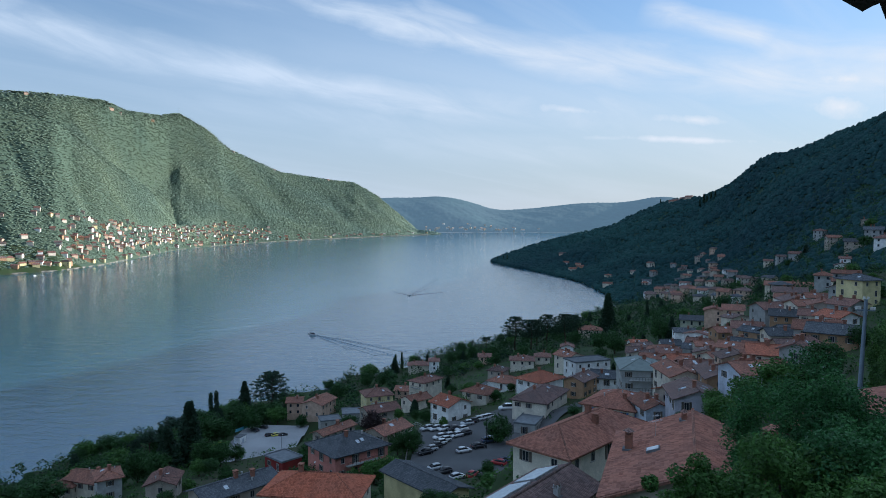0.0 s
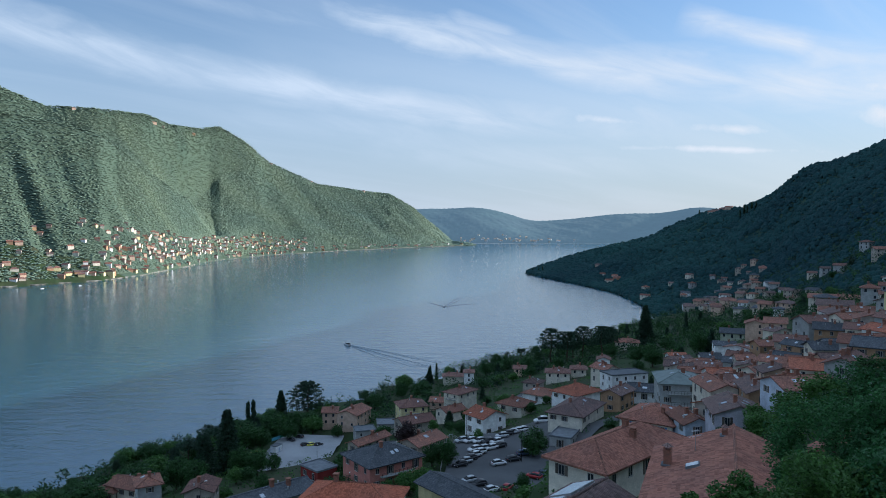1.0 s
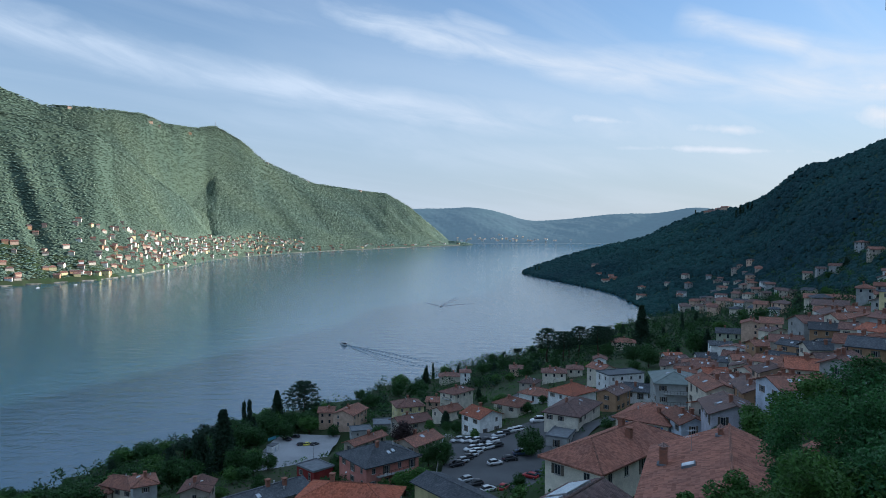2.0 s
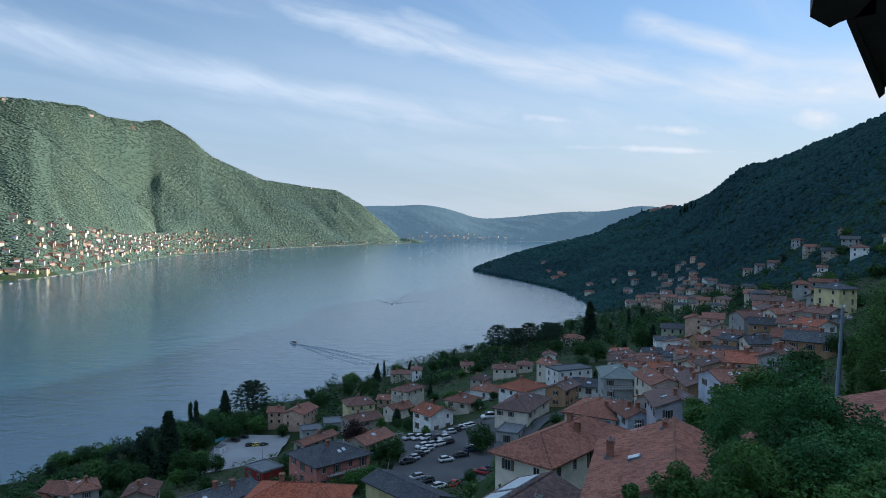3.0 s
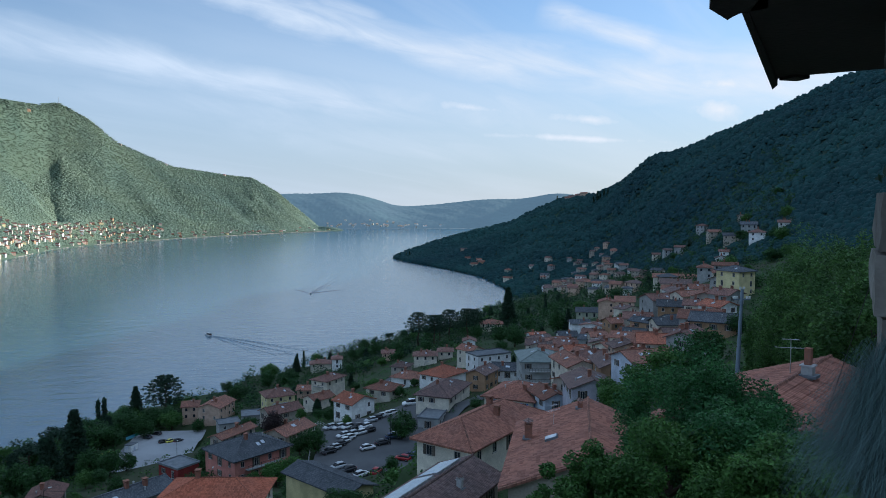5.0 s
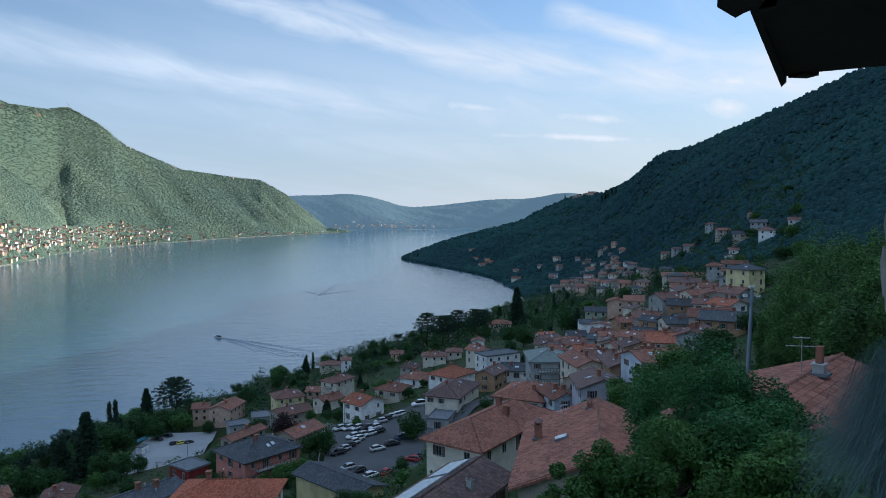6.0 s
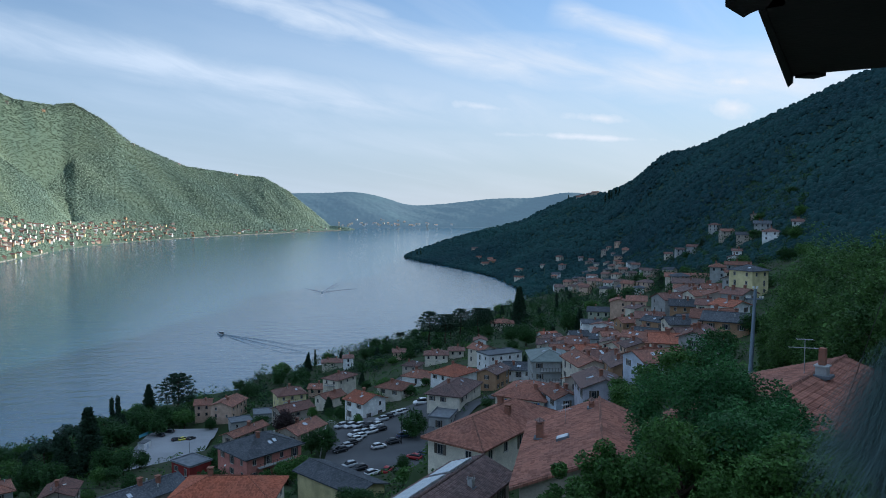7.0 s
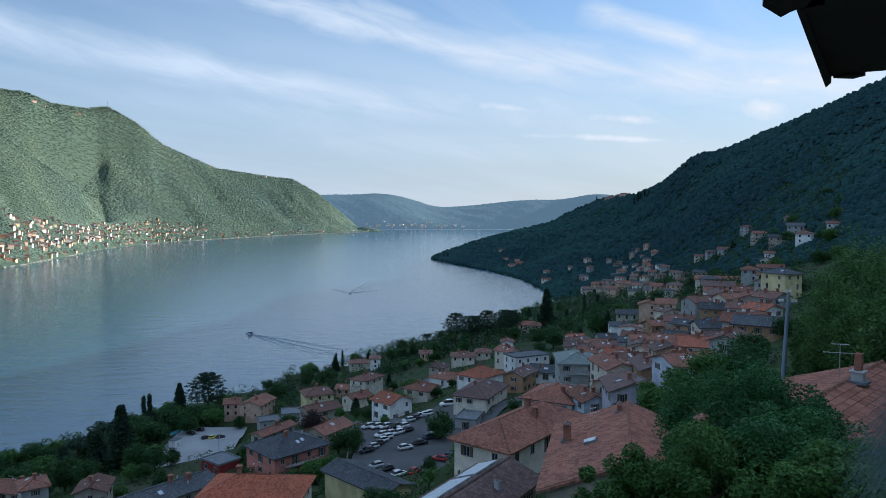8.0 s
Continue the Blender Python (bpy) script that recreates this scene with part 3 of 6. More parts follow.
LAID = {TERRA: single_tiles("laid_terracotta_tiles", (0.31, 0.138, 0.098), (0.24, 0.118, 0.09)), BROWN: single_tiles("laid_brown_tiles", (0.17, 0.11, 0.10), (0.12, 0.09, 0.085)),
        REDTILE: single_tiles("laid_red_tiles", (0.40, 0.125, 0.07), (0.32, 0.115, 0.072))}


def house(x, y, turn, w, d, h, roof, wall, tile, rise=None, paint=None, kind="house", bays=True, label="", floor=3.0, chimneys=None, tiled=False, balcony=False):
    """One house: plan w (along its front) by d, eaves h over the ground; ridge along the front (gable_x) or across it (gable_y)."""
    rng = random.Random(int(x * 31 + y * 17))
    swapped = roof == "gable_y" or (roof == "hip" and d > w)
    if roof == "gable_y":
        w, d, turn = d, w, turn + 90
    elif roof == "hip" and d > w:
        w, d, turn = d, w, turn + 90
    z = land(x, y)
    thing = new(kind)
    thing.matrix_world = pose(x, y, z, 0, 0, turn)
    FOOTPRINTS.append((x, y, max(w, d) / 2))
    rise = rise if rise is not None else (0.0 if roof == "flat" else min(d, w) / 2 * rng.uniform(0.34, 0.42) * (1.7 if math.hypot(x, y) > 1250 else 1))
    a, b, low = w / 2, d / 2, (-7.0 if math.hypot(x, y) < 700 else -3.5)
    bm = bmesh.new()
    v = [bm.verts.new(p) for p in ((-a, -b, low), (a, -b, low), (a, b, low), (-a, b, low), (-a, -b, h), (a, -b, h), (a, b, h), (-a, b, h))]
    bm.faces.new((v[0], v[1], v[5], v[4]))
    bm.faces.new((v[2], v[3], v[7], v[6]))
    if roof in ("gable_x", "gable_y"):
        p, q = bm.verts.new((-a, 0, h + rise)), bm.verts.new((a, 0, h + rise))
        bm.faces.new((v[1], v[2], v[6], q, v[5]))
        bm.faces.new((v[3], v[0], v[4], p, v[7]))
    else:
        bm.faces.new((v[1], v[2], v[6], v[5]))
        bm.faces.new((v[3], v[0], v[4], v[7]))
        bm.faces.new((v[4], v[5], v[6], v[7]))
    part("wall", from_bm("wall", bm, wall), thing)
    if roof == "flat":
        part("roof", boxes("roof", tile, (-a - 0.25, -b - 0.25, h, a + 0.25, b + 0.25, h + 0.22), (-a - 0.25, -b - 0.25, h + 0.22, -a, b + 0.25, h + 0.5),
                           (a, -b - 0.25, h + 0.22, a + 0.25, b + 0.25, h + 0.5), (-a, -b - 0.25, h + 0.22, a, -b, h + 0.5), (-a, b, h + 0.22, a, b + 0.25, h + 0.5)), thing)
    else:
        me, caps = roof_mesh(w, d, rise, 0.7, roof == "hip", tile)
        cover = part("roof", me, thing, at=pose(0, 0, h + 0.2))
        if tiled:
            over, slope = 0.7, rise / (d / 2)
            k = min(b + over, (a + over) * 0.92) if roof == "hip" else 0.0
            field = part("tiles", tile_field(a + over, b + over, k, rise + slope * over, LAID[tile]), cover, at=pose(0, 0, -slope * over))
            field["kind"] = "stuff"
        if math.hypot(x, y) < 330:
            for p, q in caps:
                bm = bmesh.new()
                tube(bm, p, q, 0.13, 0.13, 6)
                part("ridge_cap", from_bm("ridge_cap", bm, tile), cover)
        for _ in range(chimneys if chimneys is not None else rng.choice((1, 1, 2))):
            cx, cy = rng.uniform(-a * 0.5, a * 0.5), rng.uniform(-b * 0.45, b * 0.45)
            part("chimney", CHIMNEY_MESH, thing, at=pose(cx, cy, h + 0.25 + rise * (1 - abs(cy) / b)))
    far = math.hypot(x, y)
    if roof != "flat" and far < 345 and chimneys is None:
        pick = random.Random(int(x * 13 + y * 7))
        tilt = math.degrees(math.atan2(rise, b))
        for side in (-1, 1):
            for _ in range(pick.choice((0, 0, 1, 1, 2))):
                cx, cy = pick.uniform(-a * 0.45, a * 0.45), pick.uniform(0.3, 0.6)
                part("skylight", SKYLIGHT_MESH, thing, "bright skylight pane", at=pose(cx, side * b * cy, h + 0.22 + rise * (1 - cy), -side * tilt, 0, 0))
            for _ in range(pick.choice((0, 1, 1))):
                cx, cy = pick.uniform(-a * 0.6, a * 0.6), pick.uniform(0.15, 0.7)
                part("vent_pipe", VENT_MESH, thing, at=pose(cx, side * b * cy, h + 0.22 + rise * (1 - cy)))
    if bays and h > 2.4 and (far < 1250 or bays == "all"):
        paint = paint or SHUTTER
        storeys = max(1, int(h // floor))
        for length, ang, off in ((w, 0, b), (w, 180, b), (d, 90, a), (d, -90, a)):
            m = Matrix.Rotation(radians(ang), 4, "Z")
            n = max(1, int(length / 3.4))
            if far > 420:
                n = min(n, 3)
            world_n = (Matrix.Rotation(radians(turn), 3, "Z") @ m.to_3x3()) @ Vector((0, -1, 0))
            if far > 150 and world_n.y > 0.75:
                continue
            if far > 1000:
                n = min(n, 2)
                if world_n.y > 0.2:
                    continue
            for s in range(storeys):
                for i in range(n):
                    if rng.random() < 0.14:
                        continue
                    px = (i + 0.5) / n * length - length / 2 + rng.uniform(-0.15, 0.15)
                    pz = h - (s + 1) * floor + 0.95
                    tall, wide = (1.35, 0.95) if rng.random() < 0.8 else (2.0, 1.0)
                    pz = pz if tall < 1.5 else pz - 0.6
                    at = m @ pose(px, -off, pz) @ Matrix.Diagonal((wide, 1, tall, 1))
                    if far > 330:
                        part("window", BAY_MESH, thing, at=at)
                        continue
                    win = part("window", FRAME_MESH, thing, at=at)
                    part("pane", PANE_MESH, win)
                    if far < 260 and rng.random() < 0.7:
                        for side in (-1, 1):
                            part("shutter", SHUT[paint], win, at=pose(side * 0.76, 0, 0))
    if balcony:
        m = Matrix.Rotation(radians(-90 if swapped else 0), 4, "Z")
        out, wide = (a if swapped else b), (d if swapped else w) * 0.32
        for s in range(max(1, int(h // floor))):
            z0 = h - (s + 1) * floor + 0.12
            deck = part("balcony", boxes("balcony", CONCRETE, (-wide, -1.15, 0, wide, 0, 0.14)), thing, at=m @ pose(0, -out, z0))
            for px in np.linspace(-wide + 0.05, wide - 0.05, 9):
                part("baluster", BALUSTER, deck, at=pose(float(px), -1.1, 0.14))
            part("rail", boxes("rail", IRON, (-wide, -1.14, 1.05, wide, -1.06, 1.11)), deck)
    words = label or f"{NAMES[wall]} house with {NAMES[tile]}"
    return tagged(thing, words, "house", "houses of the town")


for m_, words in ((PEACH, "peach plastered"), (YELLOW, "pale yellow"), (CREAM, "cream plastered"), (WHITE, "white rendered"), (STONE, "weathered tan"),
                  (GREY, "grey rendered"), (PINK, "dusky pink"), (BRICKRED, "dark red"), (OCHRE, "ochre"), (PALEBLUE, "pale blue-grey"), (LILAC, "lilac-grey"),
                  (SAGE, "sage green"), (CONCRETE, "bare concrete"), (TERRA, "a terracotta tiled roof"), (RUSSET, "a russet tiled roof"),
                  (REDTILE, "a bright red tiled roof"), (BROWN, "a dark brown tiled roof"), (SLATE, "a dark slate roof"), (COPPER, "a green-grey sheet roof"), (SLAB, "a flat felt roof")):
    NAMES[m_] = words

house(-57.4, 316.5, -18, 10.1, 14.0, 7.3, "gable_y", PEACH, TERRA)
house(-70.3, 325.5, 7, 6.9, 10.0, 8.8, "gable_x", PEACH, TERRA)
house(-27.5, 283.5, 20, 11.1, 10.0, 9.0, "hip", YELLOW, RUSSET, balcony=True)
house(-7.8, 306.0, -37, 8.3, 13.0, 8.9, "hip", CREAM, RUSSET, balcony=True)
house(-15.9, 443.7, 2, 13.0, 9.0, 5.5, "hip", CREAM, RUSSET)
house(-5.6, 429.5, 1, 6.2, 9.0, 7.5, "hip", WHITE, RUSSET)
house(-23.8, 257.0, 34, 12.8, 8.0, 4.9, "gable_x", STONE, RUSSET)
house(-15.4, 190.8, 53, 11.1, 7.0, 3.0, "gable_x", STONE, TERRA)
house(-10.7, 272.0, 42, 9.6, 7.0, 4.9, "gable_x", CREAM, TERRA)
house(-19.1, 332.9, -8, 6.9, 8.0, 4.5, "gable_x", PEACH, TERRA)
house(-50.0, 301.3, 19, 8.8, 8.0, 3.1, "flat", CONCRETE, SLAB)
house(-35.7, 266.1, 10, 6.9, 8.0, 4.8, "flat", CONCRETE, SLAB)
house(-37.2, 233.0, 54, 15.1, 5.0, 3.6, "gable_x", STONE, TERRA)
house(-23.7, 169.5, 40, 15.0, 13.0, 6.3, "hip", PINK, SLATE, balcony=True)
house(-43.6, 186.0, 48, 6.4, 8.0, 5.0, "flat", BRICKRED, SLAB)
house(-21.2, 115.3, -8, 15.9, 9.6, 8.2, "hip", CREAM, REDTILE, chimneys=1, tiled=True)
house(-41.0, 133.5, 46, 15.5, 7.0, 7.6, "gable_x", STONE, SLATE)
house(-109.3, 200.1, -12, 6.9, 8.0, 5.4, "hip", CREAM, TERRA)
house(-103.3, 200.1, -20, 11.3, 8.0, 5.3, "gable_x", CREAM, TERRA)
house(-89.9, 182.5, 32, 5.9, 8.0, 7.0, "hip", GREY, TERRA)
house(-103.0, 292.9, 17, 6.5, 9.0, 8.0, "hip", GREY, SLATE)
house(-68.5, 166.9, 9, 6.6, 8.0, 4.6, "gable_y", STONE, RUSSET)
house(2.5, 227.4, 41, 9.8, 9.0, 6.0, "gable_y", WHITE, REDTILE)
house(13.7, 249.4, -36, 10.1, 9.0, 5.0, "hip", CREAM, TERRA)
house(25.4, 273.3, -34, 12.5, 9.0, 4.0, "hip", WHITE, TERRA)
house(34.7, 245.7, -46, 10.9, 13.0, 5.7, "hip", WHITE, REDTILE)
house(30.1, 211.8, -29, 10.7, 19.0, 4.9, "hip", CREAM, BROWN, tiled=True)
house(25.0, 198.7, -23, 6.1, 10.0, 2.6, "flat", CONCRETE, SLAB)
house(45.8, 228.4, -36, 6.7, 11.0, 6.1, "gable_y", OCHRE, BROWN)
house(57.6, 274.9, 21, 16.0, 9.0, 6.7, "flat", WHITE, SLAB)
house(53.6, 294.9, 34, 7.3, 9.0, 7.8, "gable_y", CREAM, TERRA)
house(57.2, 239.2, -17, 10.3, 9.0, 4.3, "gable_x", WHITE, SLATE)
house(41.4, 161.9, -34, 12.1, 14.0, 6.5, "hip", CREAM, TERRA, paint=BLUEPAINT, tiled=True)
house(54.4, 191.3, -8, 10.4, 14.0, 11.9, "hip", GREY, COPPER, balcony=True)
house(46.1, 152.8, 7, 5.5, 9.0, 5.2, "gable_y", PALEBLUE, TERRA)
house(39.3, 341.2, -7, 11.4, 9.0, 5.5, "hip", CREAM, RUSSET)
house(50.5, 348.8, -8, 7.5, 8.0, 4.4, "hip", CREAM, RUSSET)
house(99.1, 464.5, -12, 15.4, 10.0, 5.4, "hip", CREAM, TERRA)
house(68.3, 377.9, -10, 6.6, 8.0, 4.4, "gable_y", WHITE, RUSSET)
house(25.0, 411.2, -3, 7.3, 8.0, 5.4, "gable_x", PEACH, RUSSET)
house(26.4, 327.7, -26, 7.7, 8.0, 4.1, "hip", STONE, BROWN)
house(7.4, 62.8, 52, 17.0, 6.4, 5.6, "gable_x", STONE, BROWN, chimneys=0, tiled=True)
house(-3.3, 123.6, -49, 16.5, 6.4, 4.7, "gable_x", YELLOW, SLATE, chimneys=0, rise=1.0, bays=False)
house(63.4, 160.2, -8, 6.1, 12.0, 6.6, "gable_y", OCHRE, BROWN)
house(51.8, 142.2, -8, 9.1, 11.0, 5.4, "gable_y", LILAC, BROWN)
house(65.3, 143.1, 9, 11.8, 9.0, 5.2, "gable_x", PALEBLUE, TERRA, balcony=True)
house(77.5, 148.4, -40, 6.4, 11.0, 6.0, "gable_y", GREY, RUSSET, balcony=True)
house(84.5, 181.8, -29, 9.0, 10.0, 5.2, "gable_x", STONE, TERRA)
house(58.1, 170.9, 2, 7.3, 13.0, 10.1, "gable_y", CREAM, TERRA)
house(91.8, 284.0, -18, 13.6, 10.0, 5.3, "hip", STONE, TERRA)
house(94.8, 260.2, -29, 6.5, 8.0, 4.9, "gable_x", GREY, SLATE)
house(95.6, 252.9, -7, 6.0, 8.0, 5.6, "gable_x", STONE, TERRA)
house(97.8, 224.4, -39, 8.1, 10.0, 4.5, "gable_x", GREY, SLATE)
house(101.8, 240.6, -41, 4.2, 9.0, 4.4, "gable_y", WHITE, TERRA)
house(113.1, 256.1, -23, 10.1, 9.0, 5.1, "gable_x", STONE, RUSSET)
house(137.6, 326.7, -23, 9.1, 12.0, 7.3, "gable_x", PEACH, TERRA)
house(137.4, 350.0, -21, 8.7, 9.0, 8.2, "gable_y", PEACH, TERRA)
house(134.9, 373.3, -20, 11.7, 10.0, 5.2, "gable_x", SAGE, SLATE)
house(130.5, 284.5, -28, 4.9, 10.0, 5.0, "gable_x", WHITE, RUSSET)
house(126.7, 264.4, 8, 13.5, 10.0, 7.2, "gable_x", GREY, RUSSET)
house(107.1, 207.4, -89, 10.3, 12.0, 3.8, "gable_y", WHITE, SLATE)
house(118.3, 220.8, -31, 6.8, 10.0, 5.8, "gable_x", CREAM, RUSSET, balcony=True)
house(105.1, 190.4, -0, 8.4, 8.0, 4.9, "gable_x", CREAM, TERRA)
house(140.3, 275.6, -7, 10.5, 9.0, 5.8, "gable_y", WHITE, BROWN)
house(170.2, 338.5, -27, 14.9, 10.0, 5.1, "gable_x", CREAM, BROWN)
house(200.2, 399.5, -27, 25.1, 10.0, 4.2, "gable_x", CREAM, TERRA)
house(186.3, 338.6, -29, 7.4, 8.0, 8.1, "hip", GREY, TERRA)
house(210.4, 360.6, -30, 12.8, 8.0, 4.0, "gable_x", GREY, TERRA)
house(141.5, 235.3, 20, 8.4, 10.0, 10.6, "hip", YELLOW, SLATE)
house(238.2, 412.7, -30, 7.7, 8.0, 4.4, "gable_y", WHITE, BROWN)
house(248.3, 427.0, -30, 5.9, 8.0, 4.4, "gable_x", WHITE, RUSSET)
house(185.6, 436.7, -23, 6.1, 8.0, 5.2, "hip", WHITE, SLATE)
house(229.6, 519.0, -24, 6.0, 8.0, 5.1, "hip", CREAM, RUSSET)
house(277.2, 445.8, -32, 10.3, 10.0, 6.9, "gable_x", GREY, SLATE)
house(257.6, 405.0, -32, 9.7, 10.0, 7.2, "hip", WHITE, RUSSET)
house(267.4, 392.0, -34, 7.1, 9.0, 4.2, "gable_x", WHITE, RUSSET)
house(270.5, 454.6, -31, 12.1, 9.0, 5.1, "gable_x", STONE, SLATE)
house(305.7, 502.9, -31, 4.8, 9.0, 5.7, "gable_y", STONE, RUSSET)
house(20.3, 55.3, -109, 15.6, 12.2, 4.5, "gable_x", STONE, TERRA, chimneys=0, tiled=True)
house(19.0, 94.2, 47, 19.6, 8.5, 5.1, "hip", CREAM, TERRA, rise=2.0, chimneys=2, tiled=True)
house(23.0, 32.5, 39, 12.0, 9.0, 3.4, "gable_x", STONE, TERRA, rise=1.6, chimneys=0, tiled=True)


def fill_old_town():
    """More of the close-packed old houses between those above."""
    rng = random.Random(21)
    walls, roofs = (STONE, GREY, CREAM, WHITE, PEACH, WHITE, OCHRE, CREAM), (TERRA, RUSSET, TERRA, REDTILE, SLATE, BROWN)
    made = 0
    for _ in range(900):
        if made >= 44:
            break
        a, r = rng.uniform(15.5, 30.5), rng.uniform(165, 345)
        x, y = r * math.sin(radians(a)), r * math.cos(radians(a))
        w = rng.uniform(7, 11)
        if any(math.hypot(x - p, y - q) < (k + w / 2) * 0.86 + 0.6 for p, q, k in FOOTPRINTS):
            continue
        house(round(x, 1), round(y, 1), rng.choice((-60, -35, -20, 0, 25)) + rng.uniform(-8, 8), w, rng.uniform(6, 9), rng.uniform(4.5, 6.5), rng.choice(("gable_x", "gable_y", "gable_x")), rng.choice(walls), rng.choice(roofs))
        made += 1


fill_old_town()


# ---------------------------------------------------------------- villages across the lake and under the cape
def polar(a, r):
    return r * math.sin(radians(a)), r * math.cos(radians(a))


def villages():
    rng = random.Random(11)
    walls, roofs = (CREAM, WHITE, PEACH, CREAM, PEACH, OCHRE, YELLOW, STONE), (TERRA, TERRA, RUSSET, TERRA, BROWN)
    spots = []

    def settle(a, r, lo=8, hi=14, tall=None, roof=None, wall=None, name="village_house", bays=False, tops=None):
        x, y = polar(a, r)
        if any(math.hypot(x - p, y - q) < 10 for p, q in spots) or land(x, y) < 1.0:
            return
        spots.append((x, y))
        house(round(x, 1), round(y, 1), rng.uniform(-35, 35) - a, rng.uniform(lo, hi), rng.uniform(7, 9), tall or rng.choice((3.5, 4.5, 5.5)),
              roof or rng.choice(("gable_x", "hip", "gable_x")), wall or rng.choice(walls), rng.choice(tops or roofs), chimneys=0, kind=name, bays=bays)

    # the lit village across the lake: its dense middle, then its looser ends
    for _ in range(340):
        a = rng.gauss(-23.8, 3.0)
        settle(a, float(along(LEFT_SHORE, a)) + 70 + 170 * rng.random(), 7, 12)
    for _ in range(90):
        a = rng.uniform(-21, -14)
        settle(a, float(along(LEFT_SHORE, a)) + 40 + 170 * rng.random())
    for _ in range(52):
        a = rng.uniform(-38, -25.5)
        settle(a, float(along(LEFT_SHORE, a)) + 22 + 130 * rng.random() ** 1.5)
    for _ in range(26):
        a = rng.uniform(-27, -15)
        settle(a, float(along(LEFT_SHORE, a)) + 16 + 10 * rng.random())
    for _ in range(30):
        a = rng.uniform(-14, -1)
        settle(a, float(along(LEFT_SHORE, a)) + 20 + (70 if a < -4.5 else 150) * rng.random())
    settle(-34.0, float(along(LEFT_SHORE, -34.0)) + 20, 34, 36, 11, "hip", YELLOW, "lakeside_villa", "all")
    settle(-28.6, float(along(LEFT_SHORE, -28.6)) + 16, 15, 17, 10, "hip", YELLOW, "lakeside_villa", "all")
    settle(-30.5, float(along(LEFT_SHORE, -30.5)) + 75, 40, 44, 8, "flat", CREAM)
    # houses among trees under the cape
    quiet, muted = (WHITE, GREY, CREAM, STONE, PEACH, STONE), (RUSSET, BROWN, SLATE, TERRA)
    for _ in range(56):
        a = rng.gauss(20.2, 3.4)
        if 15.2 < a < 30:
            settle(a, (800 if a > 16 else 815) - 25 * (a - 16) * (1 if a > 20 else 0.2) + rng.uniform(-130, 190) * (0.5 if a < 17 else 1), 7, 12, rng.choice((5.0, 6.5, 8.0)), wall=rng.choice(quiet), name="hillside_house", bays=True, tops=muted)
    for _ in range(40):
        settle(rng.uniform(15.9, 22), rng.uniform(815, 1100), 7, 11, rng.choice((5.0, 6.5, 8.0)), wall=rng.choice(quiet), name="hillside_house", bays=True, tops=muted)
    for _ in range(10):
        a = rng.uniform(9, 17)
        settle(a, float(along(CAPE_FOOT, a)) + rng.uniform(30, 300), 9, 14, name="hillside_house", bays=True)
    for _ in range(8):
        a = rng.uniform(18.3, 20.4)
        settle(a, 1640 + rng.uniform(-30, 20), 12, 18, name="hillside_house")

    for a in (-30.8, -25.4, -24.8, -22.6, -16.8, -13.6, -9.4):
        settle(a, float(along(LEFT_SHORE, a)) + 965, 10, 16)
    for _ in range(44):
        a, r = rng.uniform(-1.5, 8), 4250 + rng.uniform(0, 30) + (60 * rng.random() if rng.random() < 0.2 else 0)
        x, y = polar(a, r)
        ob = house(round(x, 1), round(y, 1), rng.uniform(-30, 30), rng.uniform(8, 15), 9, rng.choice((5, 7)), "gable_x", rng.choice((WHITE, CREAM)), rng.choice((STONE, PEACH)), chimneys=0, bays=False, kind="village_house", label="pale house on the shore below hazy hills")
        ob.location.z = float(far_hills(a, r))


villages()


# ---------------------------------------------------------------- woods on the mountains
def canopy(name, count, pick, size, seed, label, mat, tall=1.0):
    """One mass of many small uneven crowns standing on the land."""
    rng = np.random.default_rng(seed)
    ring = np.radians(np.arange(5) * 72.0)
    ball = np.array([(0, 0, 1.0)] + [(math.cos(q) * 0.74, math.sin(q) * 0.74, 0.6) for q in ring + 0.5] + [(math.cos(q), math.sin(q), -0.4) for q in ring])
    tri = np.array([(0, 1 + i, 1 + (i + 1) % 5) for i in range(5)] + [(1 + i, 6 + i, 6 + (i + 1) % 5) for i in range(5)] + [(1 + i, 6 + (i + 1) % 5, 1 + (i + 1) % 5) for i in range(5)])
    x, y = pick(rng, count)
    z = ground_z(x, y)
    keep = z > 1.0
    for hx, hy, hr in FOOTPRINTS:
        keep &= np.hypot(x - hx, y - hy) > hr + (1.5 if math.hypot(hx, hy) > 1200 else 4)
    x, y, z = x[keep], y[keep], z[keep]
    n = len(x)
    s = size(rng, n, np.hypot(x, y))
    jitter = 1 + rng.normal(0, 0.16, (n, len(ball)))
    pts = ball[None] * jitter[..., None]
    pts = pts * (s[:, None, None] * np.array([1, 1, tall]) * rng.uniform(0.8, 1.3, (n, 1, 1))) + np.stack([x, y, z + s * 0.25], -1)[:, None]
    faces = (tri[None] + (np.arange(n) * len(ball))[:, None, None]).reshape(-1, 3)
    me = bpy.data.meshes.new(name)
    me.vertices.add(n * len(ball))
    me.vertices.foreach_set("co", pts.reshape(-1))
    me.loops.add(len(faces) * 3)
    me.loops.foreach_set("vertex_index", faces.reshape(-1))
    me.polygons.add(len(faces))
    me.polygons.foreach_set("loop_start", np.arange(0, len(faces) * 3, 3))
    me.polygons.foreach_set("loop_total", np.full(len(faces), 3))
    me.polygons.foreach_set("use_smooth", np.ones(len(faces), bool))
    me.update(calc_edges=True)
    me.materials.append(mat)
    return tagged(new(name, me), label, "woods", kind="stuff")


